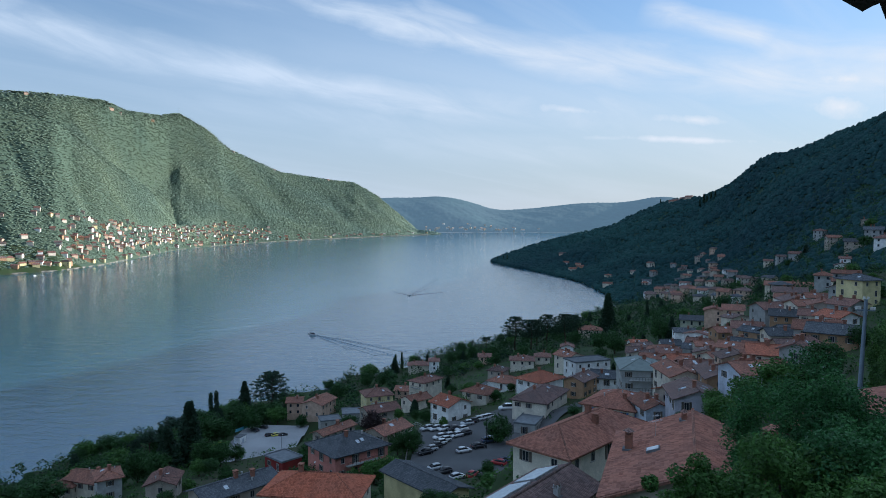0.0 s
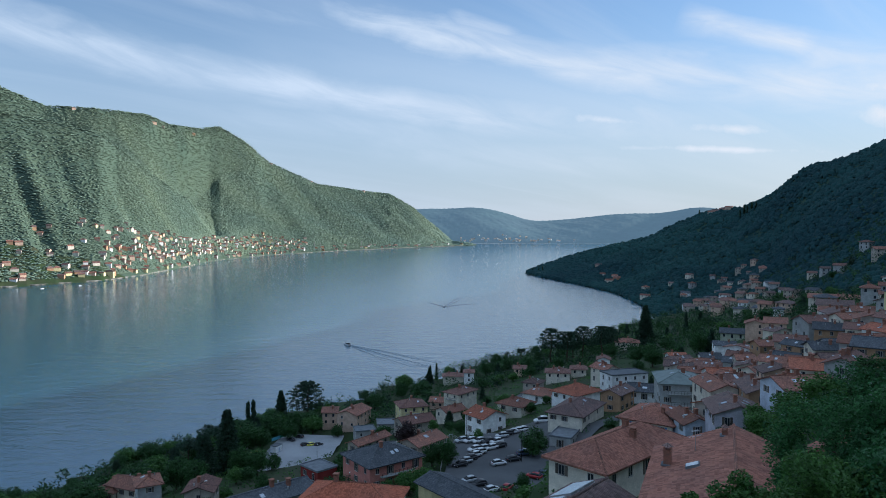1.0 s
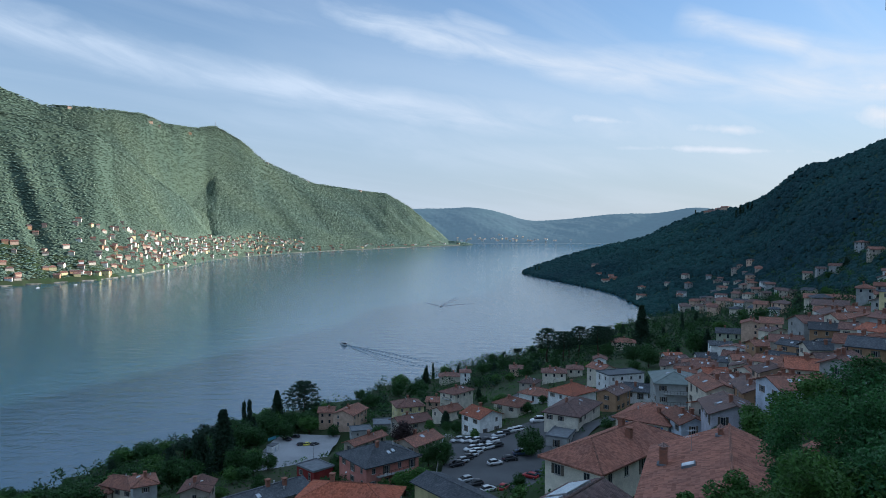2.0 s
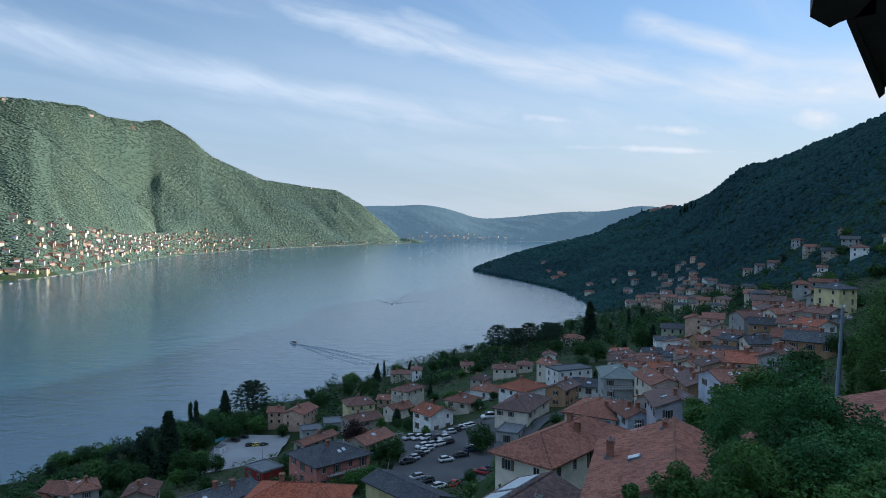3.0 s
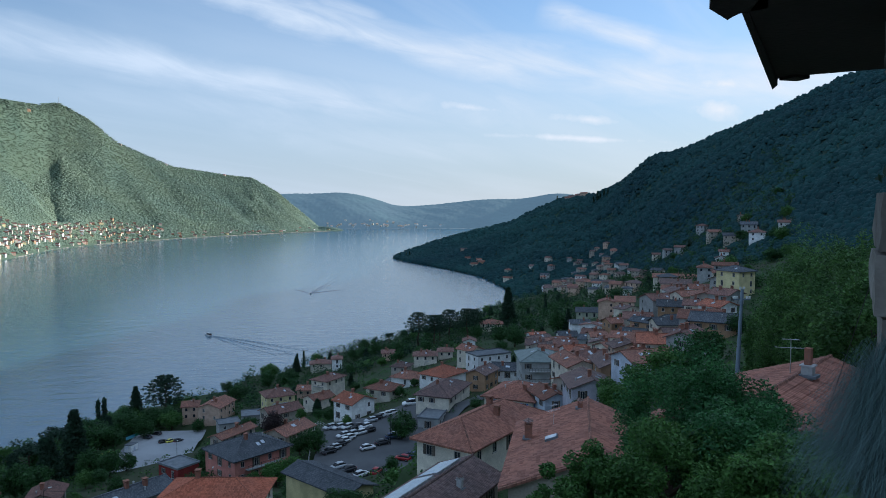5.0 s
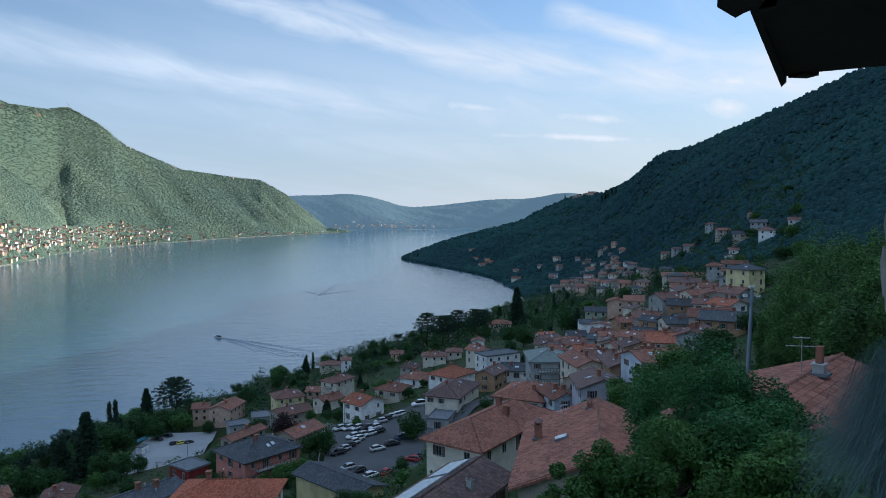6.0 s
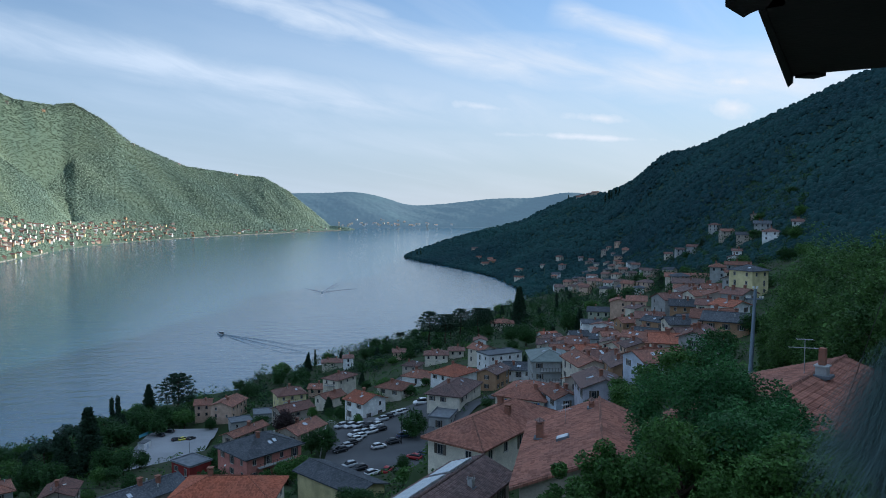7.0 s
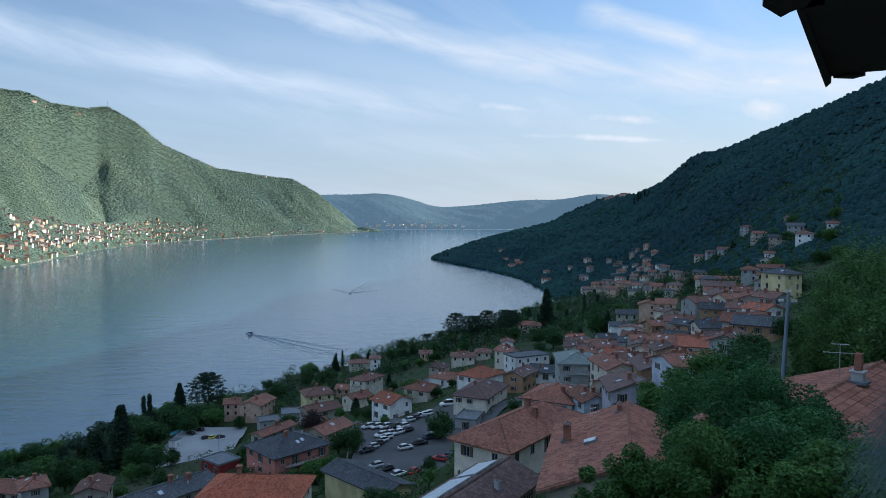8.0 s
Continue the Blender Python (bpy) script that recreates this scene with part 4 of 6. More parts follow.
def island_woods(name, colour, second):
    m = material(name, colour, 0.95, second, 0.004, 0.6, 0.0)
    n, l = m.node_tree.nodes, m.node_tree.links
    geo = n.new("ShaderNodeNewGeometry")
    r = n.new("ShaderNodeMapRange")
    r.inputs["To Min"].default_value, r.inputs["To Max"].default_value = 0.8, 1.2
    l.new(geo.outputs["Random Per Island"], r.inputs["Value"])
    hsv = next(k for k in n if k.bl_idname == "ShaderNodeHueSaturation")
    l.new(r.outputs[0], hsv.inputs["Value"])
    return m


# Leaf colour lifted and blued to stand in for haze over the lake.
HAZED_WOODS = island_woods("hazed_broadleaf_crowns", (0.138, 0.184, 0.124), (0.102, 0.154, 0.122))
# Cape crowns: haze blue mixed into a dark leaf colour.
CAPE_WOODS = island_woods("hazed_dark_cape_crowns", (0.020, 0.060, 0.056), (0.011, 0.036, 0.042))


def across(rng, count):
    a = np.where(rng.random(count) < 0.3, rng.uniform(-28, -18, count), rng.uniform(-42, -0.5, count))
    r = along(LEFT_SHORE, a) + 20 + rng.uniform(0, 1, count) ** 1.0 * np.where(a > -8, 510 + 60 * np.clip(-a, 0, 8), 1010)
    return r * np.sin(np.radians(a)), r * np.cos(np.radians(a))


def cape_side(rng, count):
    a = rng.uniform(3.9, 48, count)
    f, t = along(CAPE_FOOT, a), along(CAPE_TOP, a)
    r = f + 2 + rng.uniform(0, 1, count) ** 1.15 * (t - f + 10)
    return r * np.sin(np.radians(a)), r * np.cos(np.radians(a))


canopy("woods", 98000, across, lambda g, n, r: g.uniform(1.9, 4.4, n) * (r / 1900) ** 0.7, 3, "sunlit broadleaf woods across the lake", HAZED_WOODS, 0.26)
canopy("woods", 58000, cape_side, lambda g, n, r: (1.0 + 3.2 * g.random(n) ** 1.6) * (0.45 + r / 1700), 4, "dark wooded mountainside in evening shade", CAPE_WOODS, 0.8)


def mast(a, r, tall, words):
    x, y = polar(a, r)
    ob = new("mast")
    ob.matrix_world = pose(x, y, land(x, y))
    bm = bmesh.new()
    for px, py in ((-0.8, -0.8), (0.8, -0.8), (0.8, 0.8), (-0.8, 0.8)):
        tube(bm, (px, py, -2), (px * 0.3, py * 0.3, tall), 0.22, 0.14, 4)
    part("lattice", from_bm("lattice", bm, CONCRETE), ob)
    part("cap", boxes("cap", CONCRETE, (-0.9, -0.9, tall - 2, 0.9, 0.9, tall)), ob)
    return tagged(ob, words, "mast", "masts")


mast(-20.7, 3290, 26, "lattice radio mast on the wooded summit")
for a, r in ((-13.4, 2930), (-12.9, 2950), (-9.6, 3190)):
    mast(a, r, 30, "tall pale mast beside the far shore")


# ---------------------------------------------------------------- trees
def leaf_mass(name, centres, per, spread, leaf, mat, seed, droop=0.0, flat=1.0):
    """Many small leaves about the given centres, as one crown with gaps and an uneven edge."""
    rng = np.random.default_rng(seed)
    c = np.repeat(np.asarray(centres, float), per, axis=0)
    n = len(c)
    d = rng.normal(0, 1, (n, 3))
    d /= np.linalg.norm(d, axis=1)[:, None]
    rad = spread * rng.uniform(0.35, 1.0, (n, 1)) ** 0.6
    p = c + d * rad * np.array([1, 1, flat])
    u = rng.normal(0, 1, (n, 3))
    u[:, 2] = u[:, 2] * 0.6 - droop
    u /= np.linalg.norm(u, axis=1)[:, None]
    w = np.cross(u, d + rng.normal(0, 0.5, (n, 3)))
    w /= np.linalg.norm(w, axis=1)[:, None] + 1e-9
    s = leaf * rng.uniform(0.6, 1.35, (n, 1))
    quad = np.stack([p - u * s, p + w * s * 0.5, p + u * s, p - w * s * 0.5], 1)
    me = bpy.data.meshes.new(name)
    me.vertices.add(n * 4)
    me.vertices.foreach_set("co", quad.reshape(-1))
    me.loops.add(n * 4)
    me.loops.foreach_set("vertex_index", np.arange(n * 4))
    me.polygons.add(n)
    me.polygons.foreach_set("loop_start", np.arange(0, n * 4, 4))
    me.polygons.foreach_set("loop_total", np.full(n, 4))
    me.update(calc_edges=True)
    me.materials.append(mat)
    return me


def leafy(name, colour, second):
    """Leaves that differ one by one and let a little light through."""
    m = material(name, colour, 0.6, second, 0.5, 3.0, 0.0, spread=0.25)
    n, l = m.node_tree.nodes, m.node_tree.links
    geo = n.new("ShaderNodeNewGeometry")
    r = n.new("ShaderNodeMapRange")
    r.inputs["To Min"].default_value, r.inputs["To Max"].default_value = 0.5, 1.5
    l.new(geo.outputs["Random Per Island"], r.inputs["Value"])
    hsv = next(k for k in n if k.bl_idname == "ShaderNodeHueSaturation")
    l.new(r.outputs[0], hsv.inputs["Value"])
    b = n["Principled BSDF"]
    b.inputs["Specular IOR Level"].default_value = 0.25
    thin = n.new("ShaderNodeBsdfTranslucent")
    l.new(hsv.outputs[0], thin.inputs["Color"])
    mix = n.new("ShaderNodeMixShader")
    mix.inputs[0].default_value = 0.3
    l.new(b.outputs[0], mix.inputs[1])
    l.new(thin.outputs[0], mix.inputs[2])
    l.new(mix.outputs[0], n["Material Output"].inputs["Surface"])
    return m


ROUND = leafy("broad_leaves", (0.040, 0.10, 0.026), (0.022, 0.062, 0.020))
LIGHT = leafy("fresh_leaves", (0.075, 0.165, 0.036), (0.045, 0.11, 0.028))
GLOSSY = leafy("laurel_leaves", (0.052, 0.150, 0.044), (0.026, 0.088, 0.030))
HAZEL = leafy("hazel_leaves", (0.088, 0.175, 0.044), (0.042, 0.098, 0.030))
DARK = leafy("conifer_needles", (0.028, 0.062, 0.032), (0.018, 0.042, 0.026))
COPPERLEAF = leafy("copper_leaves", (0.045, 0.03, 0.03), (0.03, 0.02, 0.022))
GRASSBLADE = leafy("grey_green_grass_blades", (0.14, 0.22, 0.21), (0.075, 0.135, 0.135))


def trunk_mesh(height, r, limbs, seed):
    rng = random.Random(seed)
    bm = bmesh.new()
    pts = [Vector((0, 0, -0.08))] + [Vector((rng.uniform(-0.02, 0.02) * i, rng.uniform(-0.02, 0.02) * i, height * i / 4)) for i in range(1, 5)]
    for i in range(4):
        tube(bm, pts[i], pts[i + 1], r * (1 - 0.2 * i), r * (1 - 0.2 * (i + 1)), 7)
    for k in range(limbs):
        a, h = k * 2.4 + rng.random(), height * rng.uniform(0.45, 0.95)
        q = Vector((math.cos(a), math.sin(a), rng.uniform(0.5, 1.0))) * height * 0.38
        tube(bm, (0, 0, h), Vector((0, 0, h)) + q, r * 0.4, r * 0.12, 5)
    return from_bm("trunk", bm, BARK)


TREES = {}


def tree_kind(kind, words, trunk, crown, category="tree"):
    base = new("tree")
    part("trunk", trunk, base)
    part("crown", crown, base)
    tagged(base, words, category, "trees of the town")
    base.matrix_world = pose(0, 0, -900)
    TREES.setdefault(kind, []).append(base)


def make_kinds():
    """Unit trees, one metre high, to be set out at their true heights."""
    rng = np.random.default_rng(5)
    for v in range(3):
        c = rng.normal(0, 1, (44, 3))
        c /= np.linalg.norm(c, axis=1)[:, None]
        c = c * rng.uniform(0.45, 1.0, (44, 1)) * np.array([0.36, 0.36, 0.38]) + [0, 0, 0.52]
        for kind, mat, words in (("round", ROUND, "round-crowned dark green broadleaf tree"), ("light", LIGHT, "fresh green garden tree with loose crown"),
                                 ("copper", COPPERLEAF, "dark copper-leaved tree among the houses")):
            tree_kind(kind, words, trunk_mesh(0.45, 0.03, 5, v), leaf_mass("crown", c, 85, 0.16, 0.030, mat, 20 + v))
    for v in range(2):
        z = np.linspace(0.04, 0.99, 40)
        wide = 0.11 * np.sin(np.clip(z * 1.15, 0, 1) * math.pi * 0.92 + 0.25) ** 0.7 * (1.02 - z * 0.55)
        c = np.stack([rng.normal(0, 0.35, 40) * wide, rng.normal(0, 0.35, 40) * wide, z], -1)
        tree_kind("cyp", "slim dark cypress tree", trunk_mesh(0.3, 0.02, 0, v), leaf_mass("crown", c, 40, 0.062, 0.026, DARK, 30 + v, droop=-1.5))
        rows = []
        for i, h in enumerate(np.linspace(0.1, 0.98, 20)):
            reach = 0.27 * (1 - h) ** 0.85 + 0.015
            for k in range(9):
                a = i * 0.9 + k * 2 * math.pi / 9 + rng.uniform(-0.3, 0.3)
                for q in (0.4, 0.75, 1.0):
                    e = reach * q * rng.uniform(0.75, 1.15)
                    rows.append((e * math.cos(a), e * math.sin(a), h - 0.10 * e / 0.27 * q))
        tree_kind("fir", "tall dark pointed conifer", trunk_mesh(0.95, 0.02, 0, v), leaf_mass("crown", rows, 14, 0.042, 0.022, DARK, 40 + v, droop=0.4, flat=0.6))
        rows = []
        for i, h in enumerate((0.42, 0.52, 0.61, 0.70, 0.78, 0.86, 0.93)):
            reach = (0.34, 0.40, 0.42, 0.38, 0.33, 0.25, 0.15)[i]
            for k in range(11):
                a = i * 1.3 + k * 2 * math.pi / 11 + rng.uniform(-0.25, 0.25)
                for q in (0.3, 0.6, 0.85, 1.0):
                    e = reach * q * rng.uniform(0.75, 1.12)
                    rows.append((e * math.cos(a), e * math.sin(a), h + 0.04 * q))
        tree_kind("cedar", "spreading cedar with flat dark tiers", trunk_mesh(0.9, 0.028, 0, v), leaf_mass("crown", rows, 14, 0.05, 0.022, DARK, 50 + v, flat=0.3))
        c = rng.normal(0, 1, (40, 3)) * np.array([0.16, 0.16, 0.045]) + [0, 0, 0.82]
        tree_kind("pine", "umbrella pine with a flat dark crown", trunk_mesh(0.78, 0.025, 6, v), leaf_mass("crown", c, 40, 0.10, 0.026, DARK, 60 + v, flat=0.6))


make_kinds()
PLANTED = []


def tree(kind, x, y, height, wide=1.0):
    proto = TREES[kind][int(abs(x * 7 + y * 3)) % len(TREES[kind])]
    spin = (x * 37 + y * 17) % 360
    ob = copy_thing(proto, pose(x, y, land(x, y) - 0.1, 0, 0, spin))
    ob.scale = (height * wide, height * wide, height)
    PLANTED.append((x, y, height * 0.3))
    return ob


tree("cyp", -110, 324, 16.9)
tree("cyp", -106, 320, 17.8)
tree("fir", -104, 359, 17.7)
tree("cedar", -85, 339, 23.1)
tree("fir", -82, 221, 21.2)
tree("cyp", -89, 215, 14.5)
tree("pine", -99, 252, 16.8)
tree("pine", -101, 235, 13.7)
tree("cyp", -32, 464, 10.1)
tree("cyp", -28, 467, 11.0)
tree("cyp", 21, 498, 7.5)
tree("pine", 31, 490, 10.6)
tree("cedar", 49, 466, 23)
tree("cedar", 58, 451, 20)
tree("cedar", 70, 463, 21)
tree("cedar", 78, 440, 20)
tree("cyp", 114, 562, 8.5)
tree("cyp", 116, 550, 7.4)
tree("cyp", 118, 534, 7.2)
tree("fir", 113, 472, 27)
tree("cyp", 141, 476, 16.4)
tree("round", 15, 186, 9.3)
tree("round", -8, 178, 7.4)
tree("round", -12, 179, 6.2)
tree("copper", -20, 191, 8.6)
tree("round", 84, 336, 12.7)
tree("round", 84, 368, 10.6)
tree("fir", 117, 352, 12.3)
tree("round", 112, 355, 13.0)
tree("round", 9, 138, 3.6)
tree("light", 8, 122, 3.7)
tree("round", 1, 120, 3.6)
tree("round", -38, 189, 7.7)
tree("light", -21, 159, 3.9)
tree("light", 24, 225, 5.0)
tree("round", -63, 305, 6.9)
tree("round", -95, 312, 13.9)
tree("round", -91, 284, 11.2)
tree("round", -84, 300, 10.6)
tree("round", -74, 210, 9.6)
tree("round", -68, 208, 8.3)
tree("round", -82, 196, 9.2)
tree("round", -91, 203, 10.4)
for k, (x, y, h) in enumerate(((-97, 282, 12), (-101, 290, 13), (-98, 300, 12), (-94, 306, 12), (-92, 316, 11), (-86, 319, 11), (-79, 323, 10), (-95, 262, 11), (-97, 252, 14),
                               (-90, 240, 14), (-85, 231, 13), (-78, 227, 11), (-92, 228, 14), (-98, 240, 13), (-72, 219, 8), (-103, 270, 12), (-108, 281, 12), (-100, 222, 12), (-66, 217, 6))):
    tree(("round", "round", "fir", "round", "light")[k % 5], x, y, h, 1.25)
tree("cedar", 64, 470, 18)
tree("cedar", 85, 452, 18)
tree("round", 13, 488, 9.8)
tree("round", 5, 452, 9.1)
tree("round", 19, 451, 9.8)
tree("round", 33, 434, 9.4)
tree("round", 47, 404, 8.1)
tree("round", -4, 256, 5.6)
tree("light", 0, 200, 3.8)
tree("round", -6, 233, 5.2)
tree("light", -16, 248, 5.1)
tree("round", 41, 469, 8.6)
tree("round", 82, 424, 9.3)
tree("light", 53, 134, 5.5)
tree("light", 47, 97, 4.8, 1.3)
tree("round", 50.5, 96, 4.4, 1.3)
tree("light", 43.5, 99, 4.2, 1.3)
tree("light", 58, 119, 8.0, 1.2)
tree("round", 63, 120, 7.0, 1.2)
tree("light", 53, 119, 7.0, 1.2)
tree("round", 68, 122, 8.0, 1.1)
tree("light", 54, 130, 3.6)
tree("round", 47, 134, 3.6)
tree("round", 123, 220, 6.2)
tree("round", 84, 155, 5.0)

for a, r, h in ((20.3, 1490, 16), (20.6, 1500, 20), (20.8, 1490, 15), (21.1, 1480, 18), (21.4, 1470, 14), (17.4, 1690, 14), (5.0, 1575, 12), (5.3, 1560, 14), (4.5, 1590, 12)):
    tree("cyp", *polar(a, r), h, 1.6)


def fill_town():
    """Garden trees and hedges between the houses, thicker along the shore and on the upper slope."""
    rng = random.Random(8)
    made = 0
    for _ in range(4000):
        if made > 235:
            break
        a = rng.uniform(-36, 36)
        shore = float(along(NEAR_SHORE, a)) if a < 15.5 else 900
        r = rng.uniform(105, min(shore - 6, 640))
        x, y = polar(a, r)
        h = rng.uniform(3.0, 6.5)
        if r > shore - 60 or (a < -9 and r > 215):
            h = rng.uniform(5, 11)
        elif a > 29 or r > 430:
            h = rng.uniform(5, 10)
        if any(math.hypot(x - p, y - q) < k + h * 0.24 for p, q, k in FOOTPRINTS):
            continue
        if any(math.hypot(x - p, y - q) < k * 0.8 for p, q, k in PLANTED):
            continue
        if -10 < x < 24 and 155 < y < 226 or -92 < x < -38 and 200 < y < 312:
            continue
        tree(rng.choice(("round", "round", "light", "round", "light", "fir") if r > 250 else ("round", "light", "light", "round")), x, y, h, rng.uniform(1.1, 1.6))
        made += 1


fill_town()


def shrubs():
    """Low garden greenery, hedges and scrub all over the open ground of the town."""
    rng = np.random.default_rng(17)
    a = np.degrees(rng.uniform(math.radians(-38), math.radians(42), 9000))
    r = rng.uniform(70, 640, 9000) ** 1.0
    x, y = r * np.sin(np.radians(a)), r * np.cos(np.radians(a))
    z = ground_z(x, y)
    keep = z > 1.0
    for hx, hy, hr in FOOTPRINTS:
        if math.hypot(hx, hy) < 700:
            keep &= np.hypot(x - hx, y - hy) > hr * 0.95 + 0.5
    keep &= ~((x > -10) & (x < 24) & (y > 156) & (y < 228)) & ~((x > -92) & (x < -54) & (y > 230) & (y < 311))
    c = np.stack([x, y, z + 0.35], -1)[keep][:5200]
    half = len(c) // 2
    for group, mat, words in ((c[:half], ROUND, "dark green garden shrubs and hedges"), (c[half:], LIGHT, "fresh green garden shrubs")):
        tagged(new("shrubs", leaf_mass("shrubs", group, 26, 1.5, 0.30, mat, 71, flat=0.75)), words, "shrubs", kind="stuff")


    a = rng.uniform(-36, 35, 7000)
    r = rng.uniform(240, 860, 7000)
    x, y = r * np.sin(np.radians(a)), r * np.cos(np.radians(a))
    z = ground_z(x, y)
    edge = np.where(a < 15.5, along(NEAR_SHORE, a), 900)
    keep = (z > 1.0) & ~((x > -96) & (x < -34) & (y > 215) & (y < 318)) & ((r > edge - 150) | (r > 400))
    for hx, hy, hr in FOOTPRINTS:
        if math.hypot(hx, hy) < 1000:
            keep &= (np.hypot(x - hx, y - hy) > hr + 2.0) & ((np.hypot(x - hx * 0.985, y - hy * 0.985) > hr) | (r > 430))
    tall = np.where(r > 430, rng.uniform(1.5, 4.6, len(r)), rng.uniform(1.2, 3.0, len(r)))
    c = np.stack([x, y, z + tall], -1)[keep]
    third = len(c) // 3
    for group, mat, words in ((c[:2 * third], ROUND, "dense dark broadleaf trees among the hillside houses"), (c[2 * third:], DARK, "dark evergreen thickets along the shore")):
        tagged(new("thicket", leaf_mass("thicket", group, 52, 3.0, 0.55, mat, 73, flat=1.0)), words, "thicket", kind="stuff")


shrubs()


# ---------------------------------------------------------------- the nearest trees, below the terrace
def near_tree(x, y, top, reach, mat, seed, leaves=95, leaf=0.085, words="dense leafy green tree below the terrace"):
    """A full tree with thousands of single leaves; top is the height of its crown above the ground."""
    rng = np.random.default_rng(seed)
    z = land(x, y)
    base = new("tree")
    base.matrix_world = pose(x, y, z)
    part("trunk", trunk_mesh(top * 0.6, 0.16, 9, seed), base)
    n = 130
    c = rng.normal(0, 1, (n, 3))
    c /= np.linalg.norm(c, axis=1)[:, None]
    lump = 1 + 0.22 * np.sin(c[:, :1] * 5 + seed) * np.cos(c[:, 1:2] * 4)
    c = c * rng.uniform(0.5, 1.0, (n, 1)) ** 0.5 * lump * np.array([reach, reach, top * 0.42]) + [0, 0, top * 0.56]
    part("crown", leaf_mass("crown", c, leaves * 2, reach * 0.24, leaf, mat, seed + 1), base)
    PLANTED.append((x, y, reach))
    return tagged(base, words, "tree", "trees below the terrace")


near_tree(12.1, 23.0, 6.6, 2.3, GLOSSY, 1, 170, 0.054)
near_tree(12.3, 20.6, 5.2, 1.8, GLOSSY, 2, 170, 0.054)
near_tree(6.8, 17.7, 4.6, 1.3, LIGHT, 3, 170, 0.054)
near_tree(8.5, 17.0, 3.8, 1.8, LIGHT, 4, 170, 0.054)
near_tree(10.7, 16.9, 3.4, 1.9, GLOSSY, 5, 170, 0.054)
near_tree(10.0, 13.7, 2.2, 1.5, LIGHT, 6, 170, 0.054)
near_tree(4.7, 16.3, 4.6, 0.9, LIGHT, 7, 170, 0.054)
near_tree(43.6, 61.0, 11.8, 4.0, HAZEL, 8, 75, 0.12, words="tall broadleaf tree on the upper slope")
near_tree(47.9, 64.1, 14.3, 5.5, HAZEL, 9, 75, 0.12, words="tall broadleaf tree on the upper slope")
near_tree(37.4, 46.9, 11.4, 4.1, HAZEL, 10, 75, 0.12, words="tall broadleaf tree on the upper slope")
near_tree(50.0, 74.8, 8.7, 3.1, HAZEL, 11, 75, 0.12, words="tall broadleaf tree on the upper slope")
near_tree(45.4, 65.9, 6.6, 2.7, HAZEL, 12, 75, 0.12, words="tall broadleaf tree on the upper slope")
near_tree(38.1, 48.9, 8.3, 3.7, HAZEL, 13, 75, 0.12, words="tall broadleaf tree on the upper slope")
near_tree(32.2, 38.3, 8.3, 3.4, HAZEL, 14, 75, 0.12, words="tall broadleaf tree on the upper slope")
near_tree(45.8, 70.4, 5.1, 1.7, HAZEL, 15, 75, 0.12, words="tall broadleaf tree on the upper slope")
near_tree(45.6, 53.1, 11.3, 3.6, HAZEL, 16, 75, 0.12, words="tall broadleaf tree on the upper slope")
tree("cedar", 27.5, 25.7, 15.1, 0.6)
for stock in TREES.values():
    for proto in stock:
        for piece in (*proto.children, proto):
            bpy.data.objects.remove(piece)

# ---------------------------------------------------------------- the terrace, its stone pillar and the roof corner over it
TIMBER = material("dark_stained_timber", (0.028, 0.02, 0.016), 0.7, (0.018, 0.014, 0.012), 3, 30, 0.2)
FLAG = material("terrace_flags", (0.30, 0.28, 0.25), 0.9, (0.22, 0.21, 0.19), 1.5, 20, 0.2)
RUBBLE = material("weathered_pillar_stone", (0.26, 0.245, 0.22), 0.9, (0.15, 0.135, 0.115), 3.0, 25.0, 0.5, spread=0.25)
tagged(new("terrace_floor", boxes("terrace_floor", FLAG, (-4, -5, 108.1, 6, 2.6, 108.35), (1.6, 2.6, 108.1, 6, 3.4, 108.35))), "stone-flagged terrace floor of the house", "terrace", kind="structure")
tagged(new("terrace_wall", boxes("terrace_wall", RUBBLE, (-4, -5, 100, 6, 2.55, 108.1), (1.65, 2.55, 100, 6, 3.35, 108.1))), "rough stone retaining wall under the terrace", "wall", kind="structure")


def stone_pillar(x, y, low, high):
    pillar = new("stone_pillar")
    pillar.matrix_world = pose(x, y, low, 0, 0, -38)
    rng = random.Random(3)
    z = 0.0
    while z < high - low:
        t = min(rng.uniform(0.10, 0.34), high - low - z)
        if t < 0.03:
            break
        s = 0.26 + 0.03 * min(1, max(0, (1.95 - z) / 0.6)) + rng.uniform(-0.02, 0.02)
        o, p = rng.uniform(-0.015, 0.015), rng.uniform(-0.015, 0.015)
        bm = bmesh.new()
        box_bm(bm, -s + o, -s + p, z, s + o, s + p, z + t - 0.012)
        bmesh.ops.subdivide_edges(bm, edges=bm.edges[:], cuts=2, use_grid_fill=True)
        for v in bm.verts:
            v.co += Vector((rng.uniform(-1, 1), rng.uniform(-1, 1), rng.uniform(-0.4, 0.4))) * 0.010
        part("stone", from_bm("stone", bm, RUBBLE), pillar)
        z += t
    part("mortar", boxes("mortar", plaster("old_mortar", (0.30, 0.29, 0.27)), (-0.235, -0.235, 0, 0.235, 0.235, high - low)), pillar)
    return tagged(pillar, "weathered rough stone pillar carrying the roof corner", "pillar")


stone_pillar(2.24, 2.20, 108.35, 110.74)


